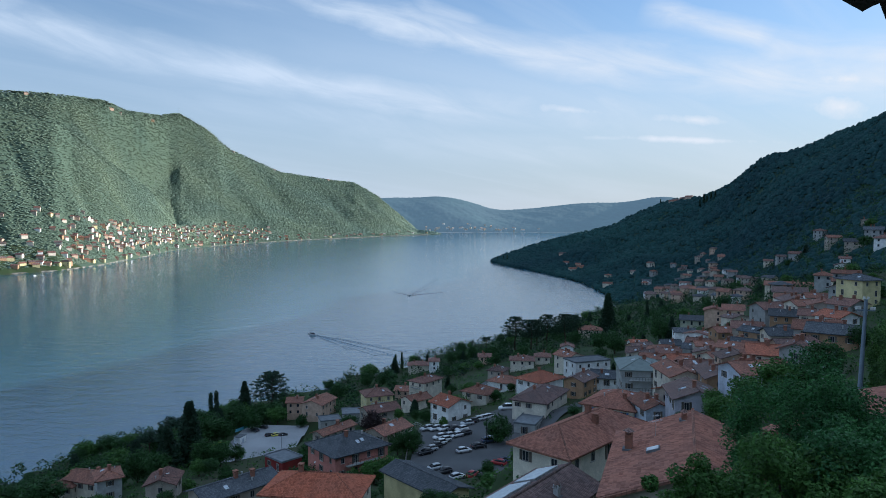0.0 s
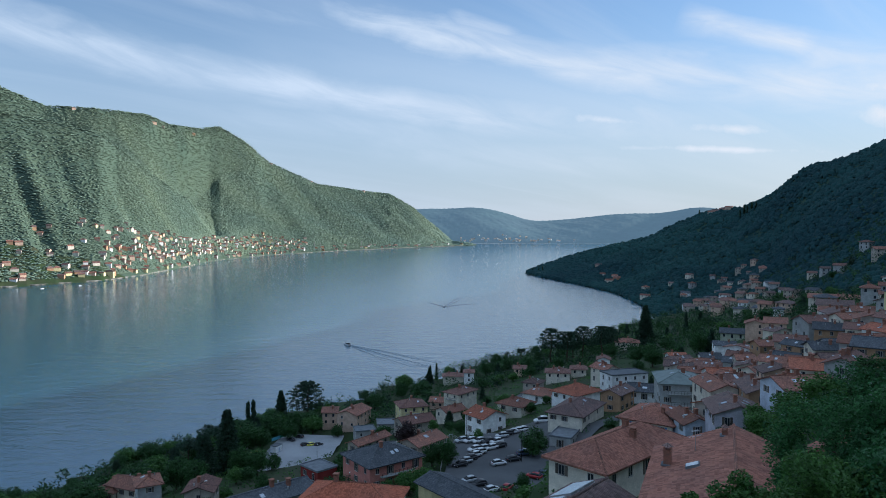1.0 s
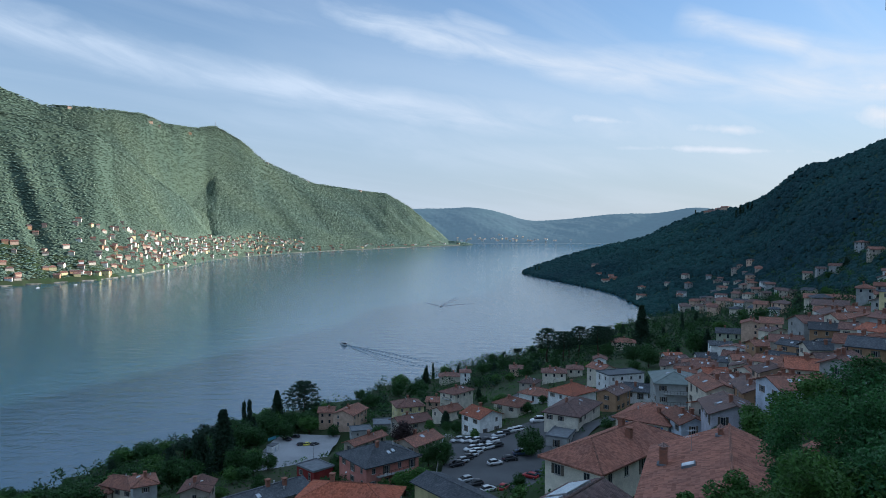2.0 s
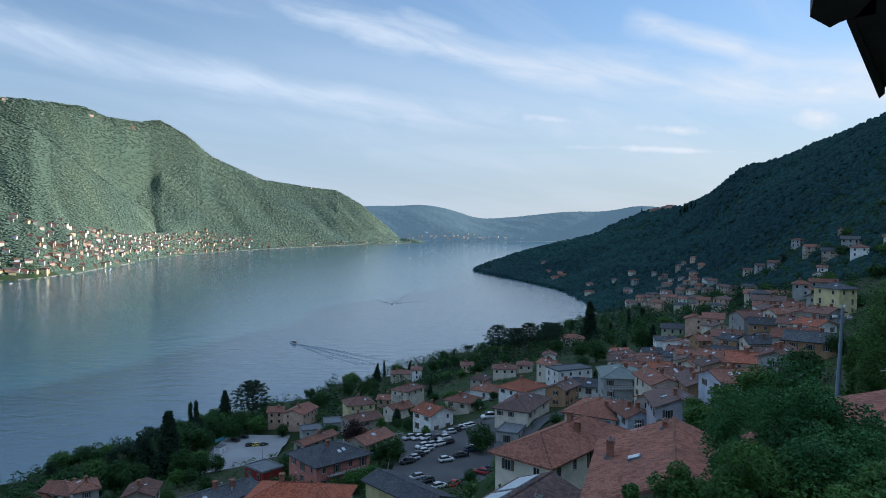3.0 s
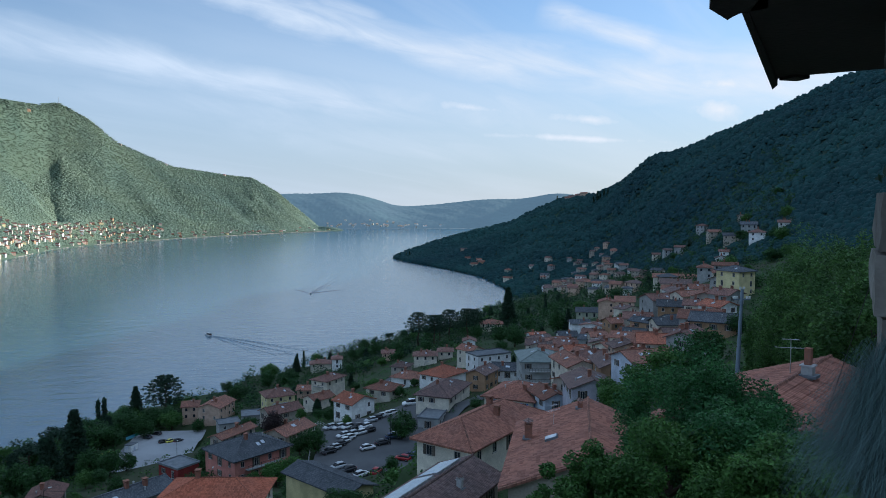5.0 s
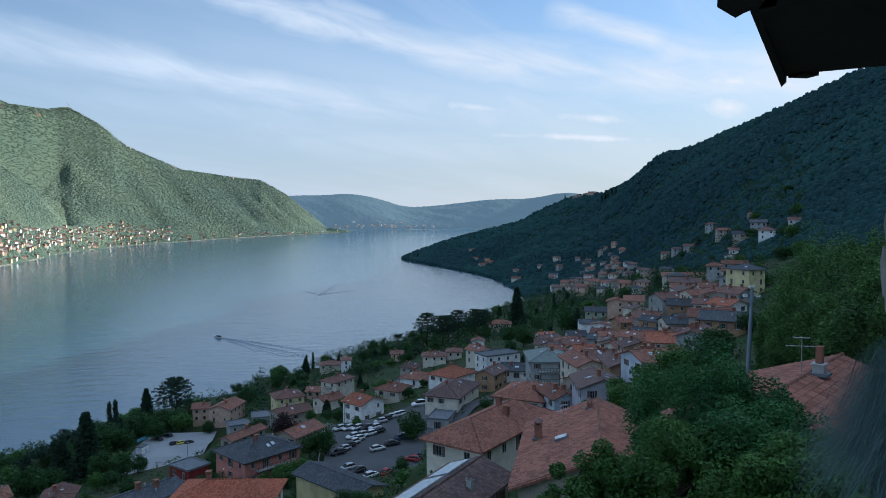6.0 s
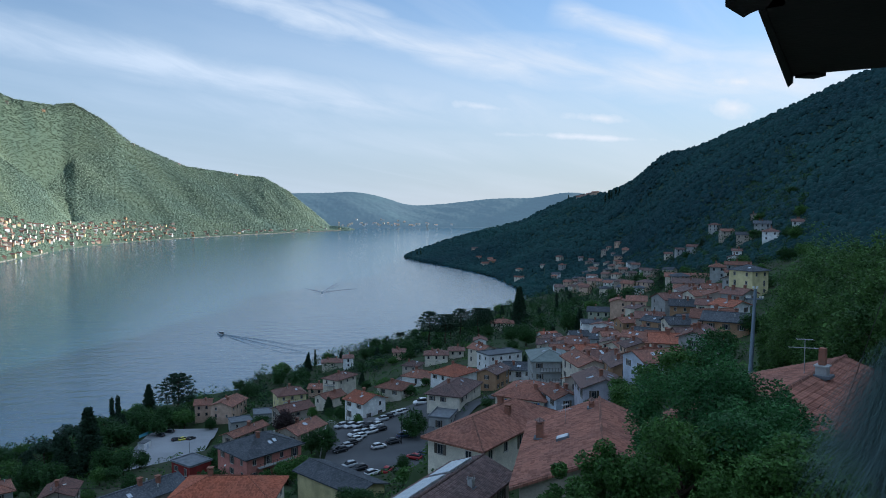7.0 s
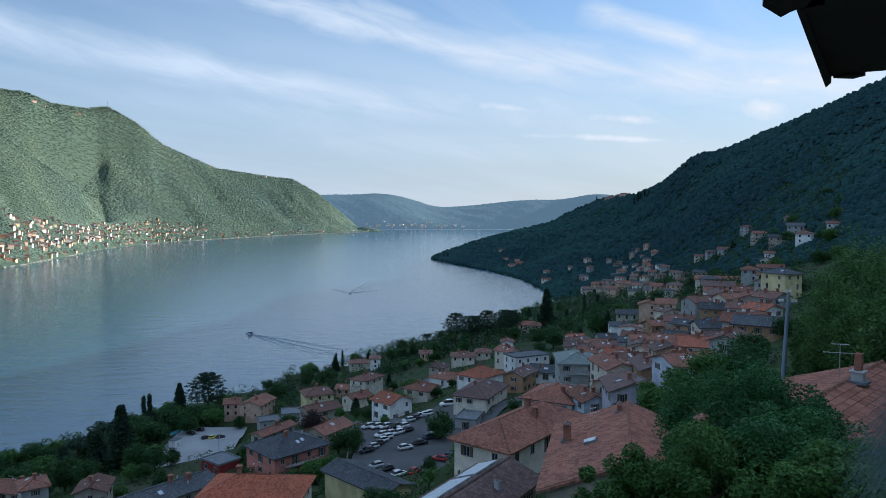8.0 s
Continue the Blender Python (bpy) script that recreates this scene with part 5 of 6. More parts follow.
def roof_corner():
    """The underside of the overhanging roof, its fascia, beam and end of gutter, against the sky."""
    roof = new("roof_overhang")
    roof.matrix_world = pose(0, 0, 110.75)

    def prism(name, plan, z0, z1, mat):
        n = len(plan)
        v = [(x, y, z0) for x, y in plan] + [(x, y, z1) for x, y in plan]
        f = [tuple(range(n))[::-1], tuple(range(n, 2 * n))] + [(i, (i + 1) % n, n + (i + 1) % n, n + i) for i in range(n)]
        return part(name, mesh_of(name, v, f, mat), roof)

    prism("soffit", [(1.52, 2.475), (2.45, 3.69), (2.50, 3.60), (2.86, 3.34), (6.0, 1.6), (5.0, -3.0), (0.2, -1.2)], 0.0, 0.06, TIMBER)
    prism("roof_deck", [(1.51, 2.47), (2.45, 3.69), (2.95, 3.36), (6.1, 1.6), (5.0, -3.1), (0.15, -1.2)], 0.06, 0.30, TIMBER)
    a, b, c, d = (1.52, 2.475), (2.45, 3.69), (2.425, 3.70), (1.50, 2.49)
    v = [(*a, 0.02), (*b, 0.02), (*c, 0.02), (*d, 0.02), (*a, -0.002), (*b, -0.035), (*c, -0.06), (*d, -0.004)]
    part("fascia", mesh_of("fascia", v, [(3, 2, 1, 0), (4, 5, 6, 7), (0, 1, 5, 4), (1, 2, 6, 5), (2, 3, 7, 6), (3, 0, 4, 7)], TIMBER), roof)
    prism("beam", [(2.44, 3.66), (2.56, 3.67), (2.57, 3.58), (2.46, 3.56)], -0.015, 0.01, TIMBER)
    prism("gutter", [(1.35, 2.46), (1.50, 2.592), (1.495, 2.53), (1.50, 2.49), (1.56, 2.42), (1.20, 1.85), (1.05, 1.86)], 0.0, 0.14, TIMBER)
    return tagged(roof, "dark timber roof overhang seen from below", "roof")


roof_corner()


def grass_pot(x, y, base, lip):
    """A fountain of long thin blades in a clay pot."""
    pot = new("potted_grass")
    pot.matrix_world = pose(x, y, base)
    bm = bmesh.new()
    for z0, z1, r0, r1 in ((0, lip - 0.07, 0.16, 0.23), (lip - 0.07, lip, 0.26, 0.26)):
        tube(bm, (0, 0, z0), (0, 0, z1), r0, r1, 24)
    part("pot", from_bm("pot", bm, BRICK), pot, "terracotta pot")
    rng = random.Random(9)
    verts, faces = [], []
    for _ in range(9000):
        a, out = rng.uniform(0, 2 * math.pi), 0.28 * rng.uniform(0.05, 1.0) ** 0.7
        lean = out / 0.28
        rise, fall = 0.54 - 0.26 * lean ** 2 + rng.uniform(-0.07, 0.05), rng.uniform(0.0, 0.20) * lean * lean
        r0 = rng.uniform(0, 0.10)
        side = Vector((-math.sin(a), math.cos(a), 0)) * rng.uniform(0.0008, 0.0018)
        k = len(verts)
        twist = rng.uniform(-0.5, 0.5)
        for i in range(8):
            t = i / 7
            q = Vector((math.cos(a + twist * t) * (r0 + out * t), math.sin(a + twist * t) * (r0 + out * t), lip - 0.03 + rise * math.sin(t * 2.2) - fall * t ** 2.6))
            w = side * (1 - 0.85 * t)
            verts += [q - w, q + w]
        faces += [(k + 2 * i, k + 2 * i + 1, k + 2 * i + 3, k + 2 * i + 2) for i in range(7)]
    part("grass", mesh_of("grass", verts, faces, GRASSBLADE), pot, "long drooping grey-green blades")
    return tagged(pot, "clump of long grey-green grass in a clay pot", "plant")


grass_pot(1.52, 1.62, 108.35, 0.77)


# ---------------------------------------------------------------- car park, court and street
def draped(name, plan, mat, words, category, lift=0.32, cuts=28, kind="structure"):
    """A paved sheet over four corners, laid on the ground."""
    a, b, c, d = (Vector((*p, 0)) for p in plan)
    verts = []
    for i in range(cuts + 1):
        for j in range(cuts + 1):
            u, v = i / cuts, j / cuts
            q = (a * (1 - u) + b * u) * (1 - v) + (d * (1 - u) + c * u) * v
            verts.append((q.x, q.y, land(q.x, q.y) + lift))
    n = cuts + 1
    faces = [(i * n + j, (i + 1) * n + j, (i + 1) * n + j + 1, i * n + j + 1) for i in range(cuts) for j in range(cuts)]
    return tagged(new(name, mesh_of(name, verts, faces, mat, True)), words, category, kind=kind)


draped("pavement", [(-9, 158), (20, 158), (22, 200), (-7, 200)], ASPHALT, "grey asphalt car park between the houses", "car park")
draped("road", [(-4, 199), (22, 199), (24, 232), (10, 218)], ASPHALT, "asphalt street leading out of the car park", "road", 0.34)
draped("road", [(21, 196), (27, 192), (50, 212), (46, 217)], ASPHALT, "asphalt lane between the houses", "road", 0.34)
draped("pavement", [(-90, 238), (-58, 238), (-60, 306), (-88, 309)], COURT, "pale worn gravel court by the lake", "court")
PAINTWHITE = material("road_paint", (0.65, 0.65, 0.63), 0.8, bump=0.05)
for k in range(7):
    mark = boxes("bay_line", PAINTWHITE, (-0.06, -2.3, 0, 0.06, 2.3, 0.02))
    tagged(new("bay_line", mark), "white painted parking bay line", "road marking", "parking bay lines", "structure").matrix_world = pose(6.2 + k * 0.95, 183.5 + k * 3.4, land(6.2 + k * 0.95, 183.5 + k * 3.4) + 0.15, 0, 0, 62)

TYRE = material("tyre_rubber", (0.02, 0.02, 0.02), 0.9, bump=0.1)
RIM = material("wheel_rim", (0.45, 0.45, 0.46), 0.35, metal=0.9, bump=0.0)
CARGLASS = material("car_glass", (0.015, 0.018, 0.022), 0.06, bump=0.0)


def paint(name, colour):
    return material(name, colour, 0.3, tuple(v * 0.92 for v in colour), 0.8, 40, 0.0)


def loft(name, rows, mat):
    """A body from cross-sections along x: (x, half width, low z, high z, shoulder half width)."""
    verts, faces = [], []
    for x, w, lo, hi, s in rows:
        verts += [(x, -w, lo), (x, w, lo), (x, w, lo + (hi - lo) * 0.6), (x, s, hi), (x, -s, hi), (x, -w, lo + (hi - lo) * 0.6)]
    for i in range(len(rows) - 1):
        for j in range(6):
            k = (j + 1) % 6
            faces.append((i * 6 + j, i * 6 + k, (i + 1) * 6 + k, (i + 1) * 6 + j))
    faces += [(5, 4, 3, 2, 1, 0), tuple(range((len(rows) - 1) * 6, len(rows) * 6))]
    return mesh_of(name, verts, faces, mat, True)


def wheel_meshes():
    out = []
    for name, r, half, mat in (("tyre", 0.32, 0.10, TYRE), ("rim", 0.20, 0.11, RIM)):
        bm = bmesh.new()
        tube(bm, (0, -half, 0), (0, half, 0), r, r, 16)
        out.append(from_bm(name, bm, mat))
    return out


TYRE_MESH, RIM_MESH = wheel_meshes()
LAMP = material("headlamp_glass", (0.7, 0.7, 0.68), 0.2, bump=0.0)
LAMPRED = material("tail_lamp", (0.35, 0.02, 0.02), 0.3, bump=0.0)


def car(kind, colour, words):
    base = new(kind)
    tall = 1.0 if kind == "car" else 1.55
    body = [(-2.05, 0.72, 0.35, 0.80, 0.62), (-1.9, 0.84, 0.28, 0.95, 0.76), (-1.0, 0.88, 0.26, 0.98, 0.80), (0.6, 0.88, 0.26, 0.96, 0.80), (1.5, 0.85, 0.27, 0.86, 0.74), (1.95, 0.78, 0.30, 0.72, 0.64), (2.1, 0.62, 0.36, 0.60, 0.5)]
    if kind == "van":
        body = [(x * 1.25, w * 1.08, lo, lo + (hi - lo) * 1.5, s * 1.1) for x, w, lo, hi, s in body]
    part("body", loft("body", body, colour), base)
    cab = [(-1.85, 0.74, 0.93, 1.05, 0.66), (-1.35, 0.74, 0.93, 1.42, 0.58), (-0.3, 0.74, 0.93, 1.50, 0.58), (0.35, 0.73, 0.93, 1.40, 0.56), (1.1, 0.70, 0.92, 0.97, 0.60)]
    k = 1.0 if kind == "car" else 1.25
    up = 0.0 if kind == "car" else 0.5
    part("glazing", loft("glazing", [(x * k, w * k, lo + up * 0.6, hi + up * 1.2, s * k) for x, w, lo, hi, s in cab], CARGLASS), base)
    top = [(-1.38 * k, 0.55 * k, 1.41 + up * 1.2, 1.45 + up * 1.2, 0.52 * k), (-0.3 * k, 0.58 * k, 1.49 + up * 1.2, 1.54 + up * 1.2, 0.54 * k), (0.38 * k, 0.55 * k, 1.39 + up * 1.2, 1.43 + up * 1.2, 0.52 * k)]
    part("roof", loft("roof", top, colour), base)
    for x in (-1.3 * k, 1.3 * k):
        for y in (-0.80 * k, 0.80 * k):
            wheel = part("wheel", TYRE_MESH, base, at=pose(x, y, 0.32))
            part("rim", RIM_MESH, wheel)
    for y in (-0.55, 0.55):
        part("headlight", boxes("headlight", LAMP, (2.0 * k, y * k - 0.13, 0.55, 2.08 * k, y * k + 0.13, 0.68)), base)
        part("tail_light", boxes("tail_light", LAMPRED, (-2.06 * k, y * k - 0.13, 0.65, -2.0 * k, y * k + 0.13, 0.85)), base)
    tagged(base, words, kind, "parked vehicles")
    base.matrix_world = pose(0, 0, -950)
    return base


FLEET = {
    "white": car("car", paint("white_car_paint", (0.60, 0.61, 0.62)), "white hatchback parked in the car park"),
    "silver": car("car", paint("silver_car_paint", (0.42, 0.44, 0.46)), "silver hatchback parked in the car park"),
    "dark": car("car", paint("dark_car_paint", (0.025, 0.028, 0.033)), "black car parked in a row"),
    "blue": car("car", paint("blue_car_paint", (0.05, 0.08, 0.14)), "dark blue car parked in a row"),
    "red": car("car", paint("red_car_paint", (0.32, 0.03, 0.03)), "dark red car parked beside a garden"),
    "yellow": car("car", paint("yellow_car_paint", (0.65, 0.60, 0.10)), "yellow car parked on the gravel court"),
    "van": car("van", paint("white_van_paint", (0.76, 0.77, 0.78)), "white delivery van parked beside a house"),
}


def park(what, x, y, turn):
    copy_thing(FLEET[what], pose(x, y, land(x, y) + 0.34, 0, 0, turn))


for k, what in enumerate(("silver", "white", "white", "dark", "white")):
    park(what, -4.7 + 2.5 * k, 197.3 - 0.15 * k, 215)
for k, what in enumerate(("white", "silver", "white")):
    park(what, -0.9 + 2.3 * k, 189.6 + 0.8 * k, 215)
park("dark", 6.2, 193.0, 215)
for k, what in enumerate(("white", "white", "dark", "silver", "dark")):
    park(what, 0.4 - 1.25 * k, 187.2 - 2.5 * k, 212)
for k, what in enumerate(("silver", "dark", "silver", "white", "white")):
    park(what, 7.1 + 1.6 * k, 202.3 + 2.2 * k, 205)
park("white", 5.4, 178.6, 25)
park("dark", 9.4, 182.0, 25)
park("blue", 12.4, 186.6, 20)
park("silver", 14.6, 190.2, 200)
for what, x, y, t in (("silver", -2.2, 166.1, 210), ("dark", 0.2, 163.8, 210), ("white", 3.3, 160.4, 35), ("red", 7.0, 161.8, 60), ("red", 13.8, 169.6, 150),
                      ("blue", 16.0, 171.2, 150), ("white", 18.6, 168.6, 100), ("van", 20.5, 221.7, 190), ("dark", -82.2, 298.4, 150), ("dark", -79.6, 303.0, 160),
                      ("dark", -74.2, 291.9, 40), ("yellow", -71.2, 291.4, 40), ("dark", -68.1, 290.6, 50), ("silver", -52.5, 293.8, 30), ("white", -50.0, 297.5, 30), ("silver", -47.5, 300.5, 30)):
    park(what, x, y, t)
for what in ("blue", "white", "silver", "dark", "dark", "white"):
    k = len([o for o in scene.objects if o.name.startswith("car.")])
    park(what, 106 + (k % 6) * 2.7, 322 + (k % 6) * 4.0, 20)
for proto in FLEET.values():
    for piece in (*proto.children_recursive, proto):
        bpy.data.objects.remove(piece)

# ---------------------------------------------------------------- poles, lamps, boards and aerials
STEEL = material("blue_grey_painted_steel", (0.20, 0.25, 0.31), 0.5, (0.16, 0.20, 0.25), 1.0, 12, 0.05)
CERAMIC = material("white_insulator", (0.75, 0.75, 0.72), 0.25, bump=0.0)


def power_pole(x, y, tall):
    pole = new("power_pole")
    pole.matrix_world = pose(x, y, land(x, y) - 0.2, 0, 2.2, 0)
    bm = bmesh.new()
    tube(bm, (0, 0, 0), (0, 0, tall), 0.27, 0.15, 12)
    part("shaft", from_bm("shaft", bm, STEEL), pole)
    part("crossarm", boxes("crossarm", STEEL, (-0.95, -0.05, tall - 1.15, 0.95, 0.05, tall - 1.02)), pole)
    for px, pz in ((-0.9, tall - 1.02), (-0.6, tall - 1.02), (0.6, tall - 1.02), (0.9, tall - 1.02), (-0.2, tall), (0.2, tall)):
        bm = bmesh.new()
        for i, r in enumerate((0.10, 0.15, 0.10, 0.14)):
            tube(bm, (0, 0, 0.07 * i), (0, 0, 0.07 * i + 0.06), r, r * 0.8, 10)
        part("insulator", from_bm("insulator", bm, CERAMIC), pole, at=pose(px, 0, pz))
    return tagged(pole, "tapered blue-grey steel power pole with white insulators", "power pole")


power_pole(41.45, 68.4, 12.55)


def street_lamp(x, y, tall, turn):
    lamp = new("street_lamp")
    lamp.matrix_world = pose(x, y, land(x, y), 0, 0, turn)
    bm = bmesh.new()
    tube(bm, (0, 0, -0.3), (0, 0, tall), 0.09, 0.05, 8)
    tube(bm, (0, 0, tall), (1.1, 0, tall + 0.35), 0.05, 0.04, 6)
    part("pole", from_bm("pole", bm, IRON), lamp)
    part("lantern", boxes("lantern", CERAMIC, (0.9, -0.14, tall + 0.30, 1.6, 0.14, tall + 0.44), bevel=0.03), lamp, "pale lantern head")
    return tagged(lamp, "tall street lamp with a single arm", "street lamp", "street lamps")


for row in ((11.5, 181.5, 8.5, 190), (-3.5, 212.0, 8.0, 20), (-30.0, 158.0, 6.0, 90), (-62, 150, 8, 40), (-62, 262, 9, 90), (-80, 240, 9, 90), (30, 262, 9, 0)):
    street_lamp(*row)


def wood_pole(x, y, tall):
    bm = bmesh.new()
    tube(bm, (0, 0, -0.3), (0, 0, tall), 0.13, 0.09, 8)
    pole = new("utility_pole", from_bm("utility_pole", bm, CONCRETE))
    pole.matrix_world = pose(x, y, land(x, y))
    return tagged(pole, "plain grey concrete utility pole", "pole", "utility poles")


for row in ((36.5, 66.0, 7.0), (24.0, 226.0, 8.0), (-84.0, 237.0, 9.0), (-70.0, 240.0, 9.0)):
    wood_pole(*row)


def banner(x, y, turn, colour, words, wide=5.0):
    board = new("banner")
    board.matrix_world = pose(x, y, land(x, y), 0, 0, turn)
    part("board", boxes("board", paint(words.replace(" ", "_"), colour), (-wide / 2, -0.04, 1.0, wide / 2, 0.04, 2.3)), board)
    for px in (-wide / 2 + 0.2, wide / 2 - 0.2):
        part("post", boxes("post", IRON, (px - 0.05, 0.04, -0.2, px + 0.05, 0.12, 2.2)), board)
    return tagged(board, words, "banner", "boards along the court")


banner(-93.5, 272.5, 62, (0.55, 0.07, 0.05), "red advertising board beside the gravel court")
banner(-92.0, 277.5, 62, (0.60, 0.55, 0.08), "yellow advertising board beside the gravel court", 4.0)
banner(-88.5, 297.0, 62, (0.12, 0.40, 0.50), "turquoise advertising board beside the court")
banner(-86.3, 302.0, 62, (0.05, 0.35, 0.20), "green advertising board beside the court", 5.0)


def court_fence():
    fence = new("court_fence")
    fence.matrix_world = pose(0, 0, 0)
    post = boxes("post", IRON, (-0.05, -0.05, -0.2, 0.05, 0.05, 5.5))
    rail = boxes("rail", IRON, (0, -0.02, 5.4, 4.6, 0.02, 5.46), (0, -0.02, 2.6, 4.6, 0.02, 2.66), (0, -0.02, 0.1, 4.6, 0.02, 0.16))
    for k in range(8):
        x, y = -89 + 3.9 * k, 236.0 + 0.9 * k
        part("post", post, fence, at=pose(x, y, land(x, y)))
        if k < 7:
            part("rail", rail, fence, at=pose(x, y, land(x, y), 0, 0, 13))
    return tagged(fence, "tall wire fence on iron posts beside the court", "fence")


court_fence()


def goal_stair(x, y, turn):
    """The white cabin with a stair at the edge of the court."""
    cabin = new("kiosk")
    cabin.matrix_world = pose(x, y, land(x, y), 0, 0, turn)
    part("body", boxes("body", WHITE, (-2, -1.5, -0.2, 2, 1.5, 3.0)), cabin)
    part("roof", boxes("roof", SLAB, (-2.2, -1.7, 3.0, 2.2, 1.7, 3.18)), cabin)
    part("door", boxes("door", PALEBLUE, (-0.5, -1.56, 0, 0.5, -1.5, 2.1)), cabin)
    for k in range(8):
        part("step", boxes("step", PALEBLUE, (-2.4 - 0.3 * k, -0.5, 2.8 - 0.37 * k, -2.1 - 0.3 * k, 0.5, 2.86 - 0.37 * k)), cabin)
    return tagged(cabin, "small white kiosk with an outside stair", "kiosk")


goal_stair(-84.5, 284.0, 70)

ALU = material("aerial_aluminium", (0.55, 0.56, 0.58), 0.4, metal=0.8, bump=0.0)


def aerial(x, y, z, tall, turn):
    mast = new("tv_aerial")
    mast.matrix_world = pose(x, y, z, 0, 0, turn)
    bm = bmesh.new()
    tube(bm, (0, 0, -0.3), (0, 0, tall), 0.025, 0.02, 6)
    part("mast", from_bm("mast", bm, ALU), mast)
    for h, half in ((tall, 0.4), (tall - 0.45, 0.75)):
        bm = bmesh.new()
        tube(bm, (-half, 0, 0), (half, 0, 0), 0.016, 0.016, 5)
        boom = part("boom", from_bm("boom", bm, ALU), mast, at=pose(0, 0, h))
        for k in range(7):
            px = -half + 2 * half * k / 6
            bm = bmesh.new()
            tube(bm, (px, -0.22, 0.0), (px, 0.22, 0.0), 0.008, 0.008, 4)
            part("rod", from_bm("rod", bm, ALU), boom)
    return tagged(mast, "thin television aerial on a roof", "aerial", "roof aerials")




def roof_chimney(x, y, z, wide, tall, turn, words, mat, pot=False):
    """A chimney stack with a ledge and a small tiled hood or a clay pipe."""
    ob = new("chimney_stack")
    ob.matrix_world = pose(x, y, z, 0, 0, turn)
    h = wide / 2
    part("shaft", boxes("shaft", mat, (-h, -h, -1.0, h, h, tall), bevel=0.01), ob)
    part("flashing", boxes("flashing", SLAB, (-h - 0.15, -h - 0.2, -0.12, h + 0.15, h + 0.12, 0.02)), ob, "lead flashing")
    part("ledge", boxes("ledge", mat, (-h - 0.07, -h - 0.07, tall, h + 0.07, h + 0.07, tall + 0.07)), ob)
    if pot:
        part("pipe", boxes("pipe", BRICK, (-h * 0.6, -h * 0.6, tall + 0.07, h * 0.6, h * 0.6, tall + 0.95), bevel=0.02), ob, "red clay pipe")
    else:
        for px in (-h + 0.05, h - 0.05):
            for py in (-h + 0.05, h - 0.05):
                part("post", boxes("post", mat, (px - 0.05, py - 0.05, tall + 0.07, px + 0.05, py + 0.05, tall + 0.33)), ob)
        bm = bmesh.new()
        tube(bm, (0, 0, tall + 0.33), (0, 0, tall + 0.62), wide * 0.85, 0.04, 4)
        part("hood", from_bm("hood", bm, BROWN), ob, "small tiled hood")
    return tagged(ob, words, "chimney", "chimneys on the near roofs")


def roof_window(x, y, z, turn, tilt):
    ob = new("roof_window")
    ob.matrix_world = pose(x, y, z, 0, 0, turn) @ pose(0, 0, 0, tilt, 0, 0)
    part("frame", boxes("frame", SLAB, (-0.45, -0.55, -0.1, 0.45, 0.55, 0.14)), ob)
    # The pane's pale colour takes the place of reflected sky.
    part("pane", boxes("pane", material("sky_bright_roof_glass", (0.5, 0.55, 0.6), 0.08, bump=0.0), (-0.38, -0.48, 0.14, 0.38, 0.48, 0.16)), ob)
    return tagged(ob, "small skylight set in a tiled roof", "roof window")


ROOF_A = -109
roof_chimney(15.8, 58.2, 90.1, 0.62, 1.15, ROOF_A, "brick chimney with a small hood on a tiled roof", BRICK)
roof_chimney(21.4, 60.8, 91.8, 0.45, 0.35, ROOF_A, "short clay chimney at the ridge of a tiled roof", BRICK)
roof_window(17.05, 55.5, 90.9, ROOF_A, 20)
aerial(18.4, 59.2, 90.9, 1.7, 30)
roof_chimney(23.7, 32.5, 101.5, 0.55, 0.45, 39, "rendered chimney with a red clay pipe", CONCRETE, True)
aerial(23.6, 33.8, 101.2, 1.9, -25)


def solar_sheets(x, y, turn, w, d, h, z):
    """Two pale panel fields lying on one slope of a brown roof."""
    rise = d / 2 * 0.38
    tilt = math.degrees(math.atan2(rise, d / 2))
    pale = material("pale_solar_glass", (0.52, 0.56, 0.60), 0.15, (0.46, 0.50, 0.55), 0.8, 6, 0.0)
    for px, wide in ((w * 0.30, w * 0.26), (-w * 0.08, w * 0.40)):
        ob = new("solar_panel")
        ob.matrix_world = pose(x, y, z + h + 0.2, 0, 0, turn) @ pose(px, d * 0.26, rise * 0.48 + 0.28, -tilt, 0, 0)
        part("frame", boxes("frame", ALU, (-wide / 2 - 0.05, -d * 0.19 - 0.05, -0.2, wide / 2 + 0.05, d * 0.19 + 0.05, 0.05)), ob)
        n = max(2, int(wide / 1.05))
        for i in range(n):
            for j in (0, 1):
                x0, y0 = -wide / 2 + wide * i / n, -d * 0.19 + d * 0.19 * j
                part("pane", boxes("pane", pale, (x0 + 0.02, y0 + 0.02, 0.05, x0 + wide / n - 0.02, y0 + d * 0.19 - 0.02, 0.075)), ob)
        tagged(ob, "pale glass solar panels on a brown roof", "solar panel", "solar panels")


solar_sheets(7.4, 62.8, 52, 17.0, 6.4, 5.6, land(7.4, 62.8))
roof_chimney(10.6, 63.6, land(7.4, 62.8) + 6.2, 0.5, 0.8, 52, "metal-capped chimney on a brown roof", CONCRETE)


def cable(points, words, thick=0.012):
    """A slack wire through the given points."""
    bm = bmesh.new()
    for (p, q) in zip(points[:-1], points[1:]):
        last = Vector(p)
        for i in range(1, 9):
            t = i / 8
            v = Vector(p).lerp(Vector(q), t) - Vector((0, 0, (Vector(q) - Vector(p)).length * 0.05 * 4 * t * (1 - t)))
            tube(bm, last, v, thick, thick, 4)
            last = v
    return tagged(new("cable", from_bm("cable", bm, IRON)), words, "cable", "overhead cables")


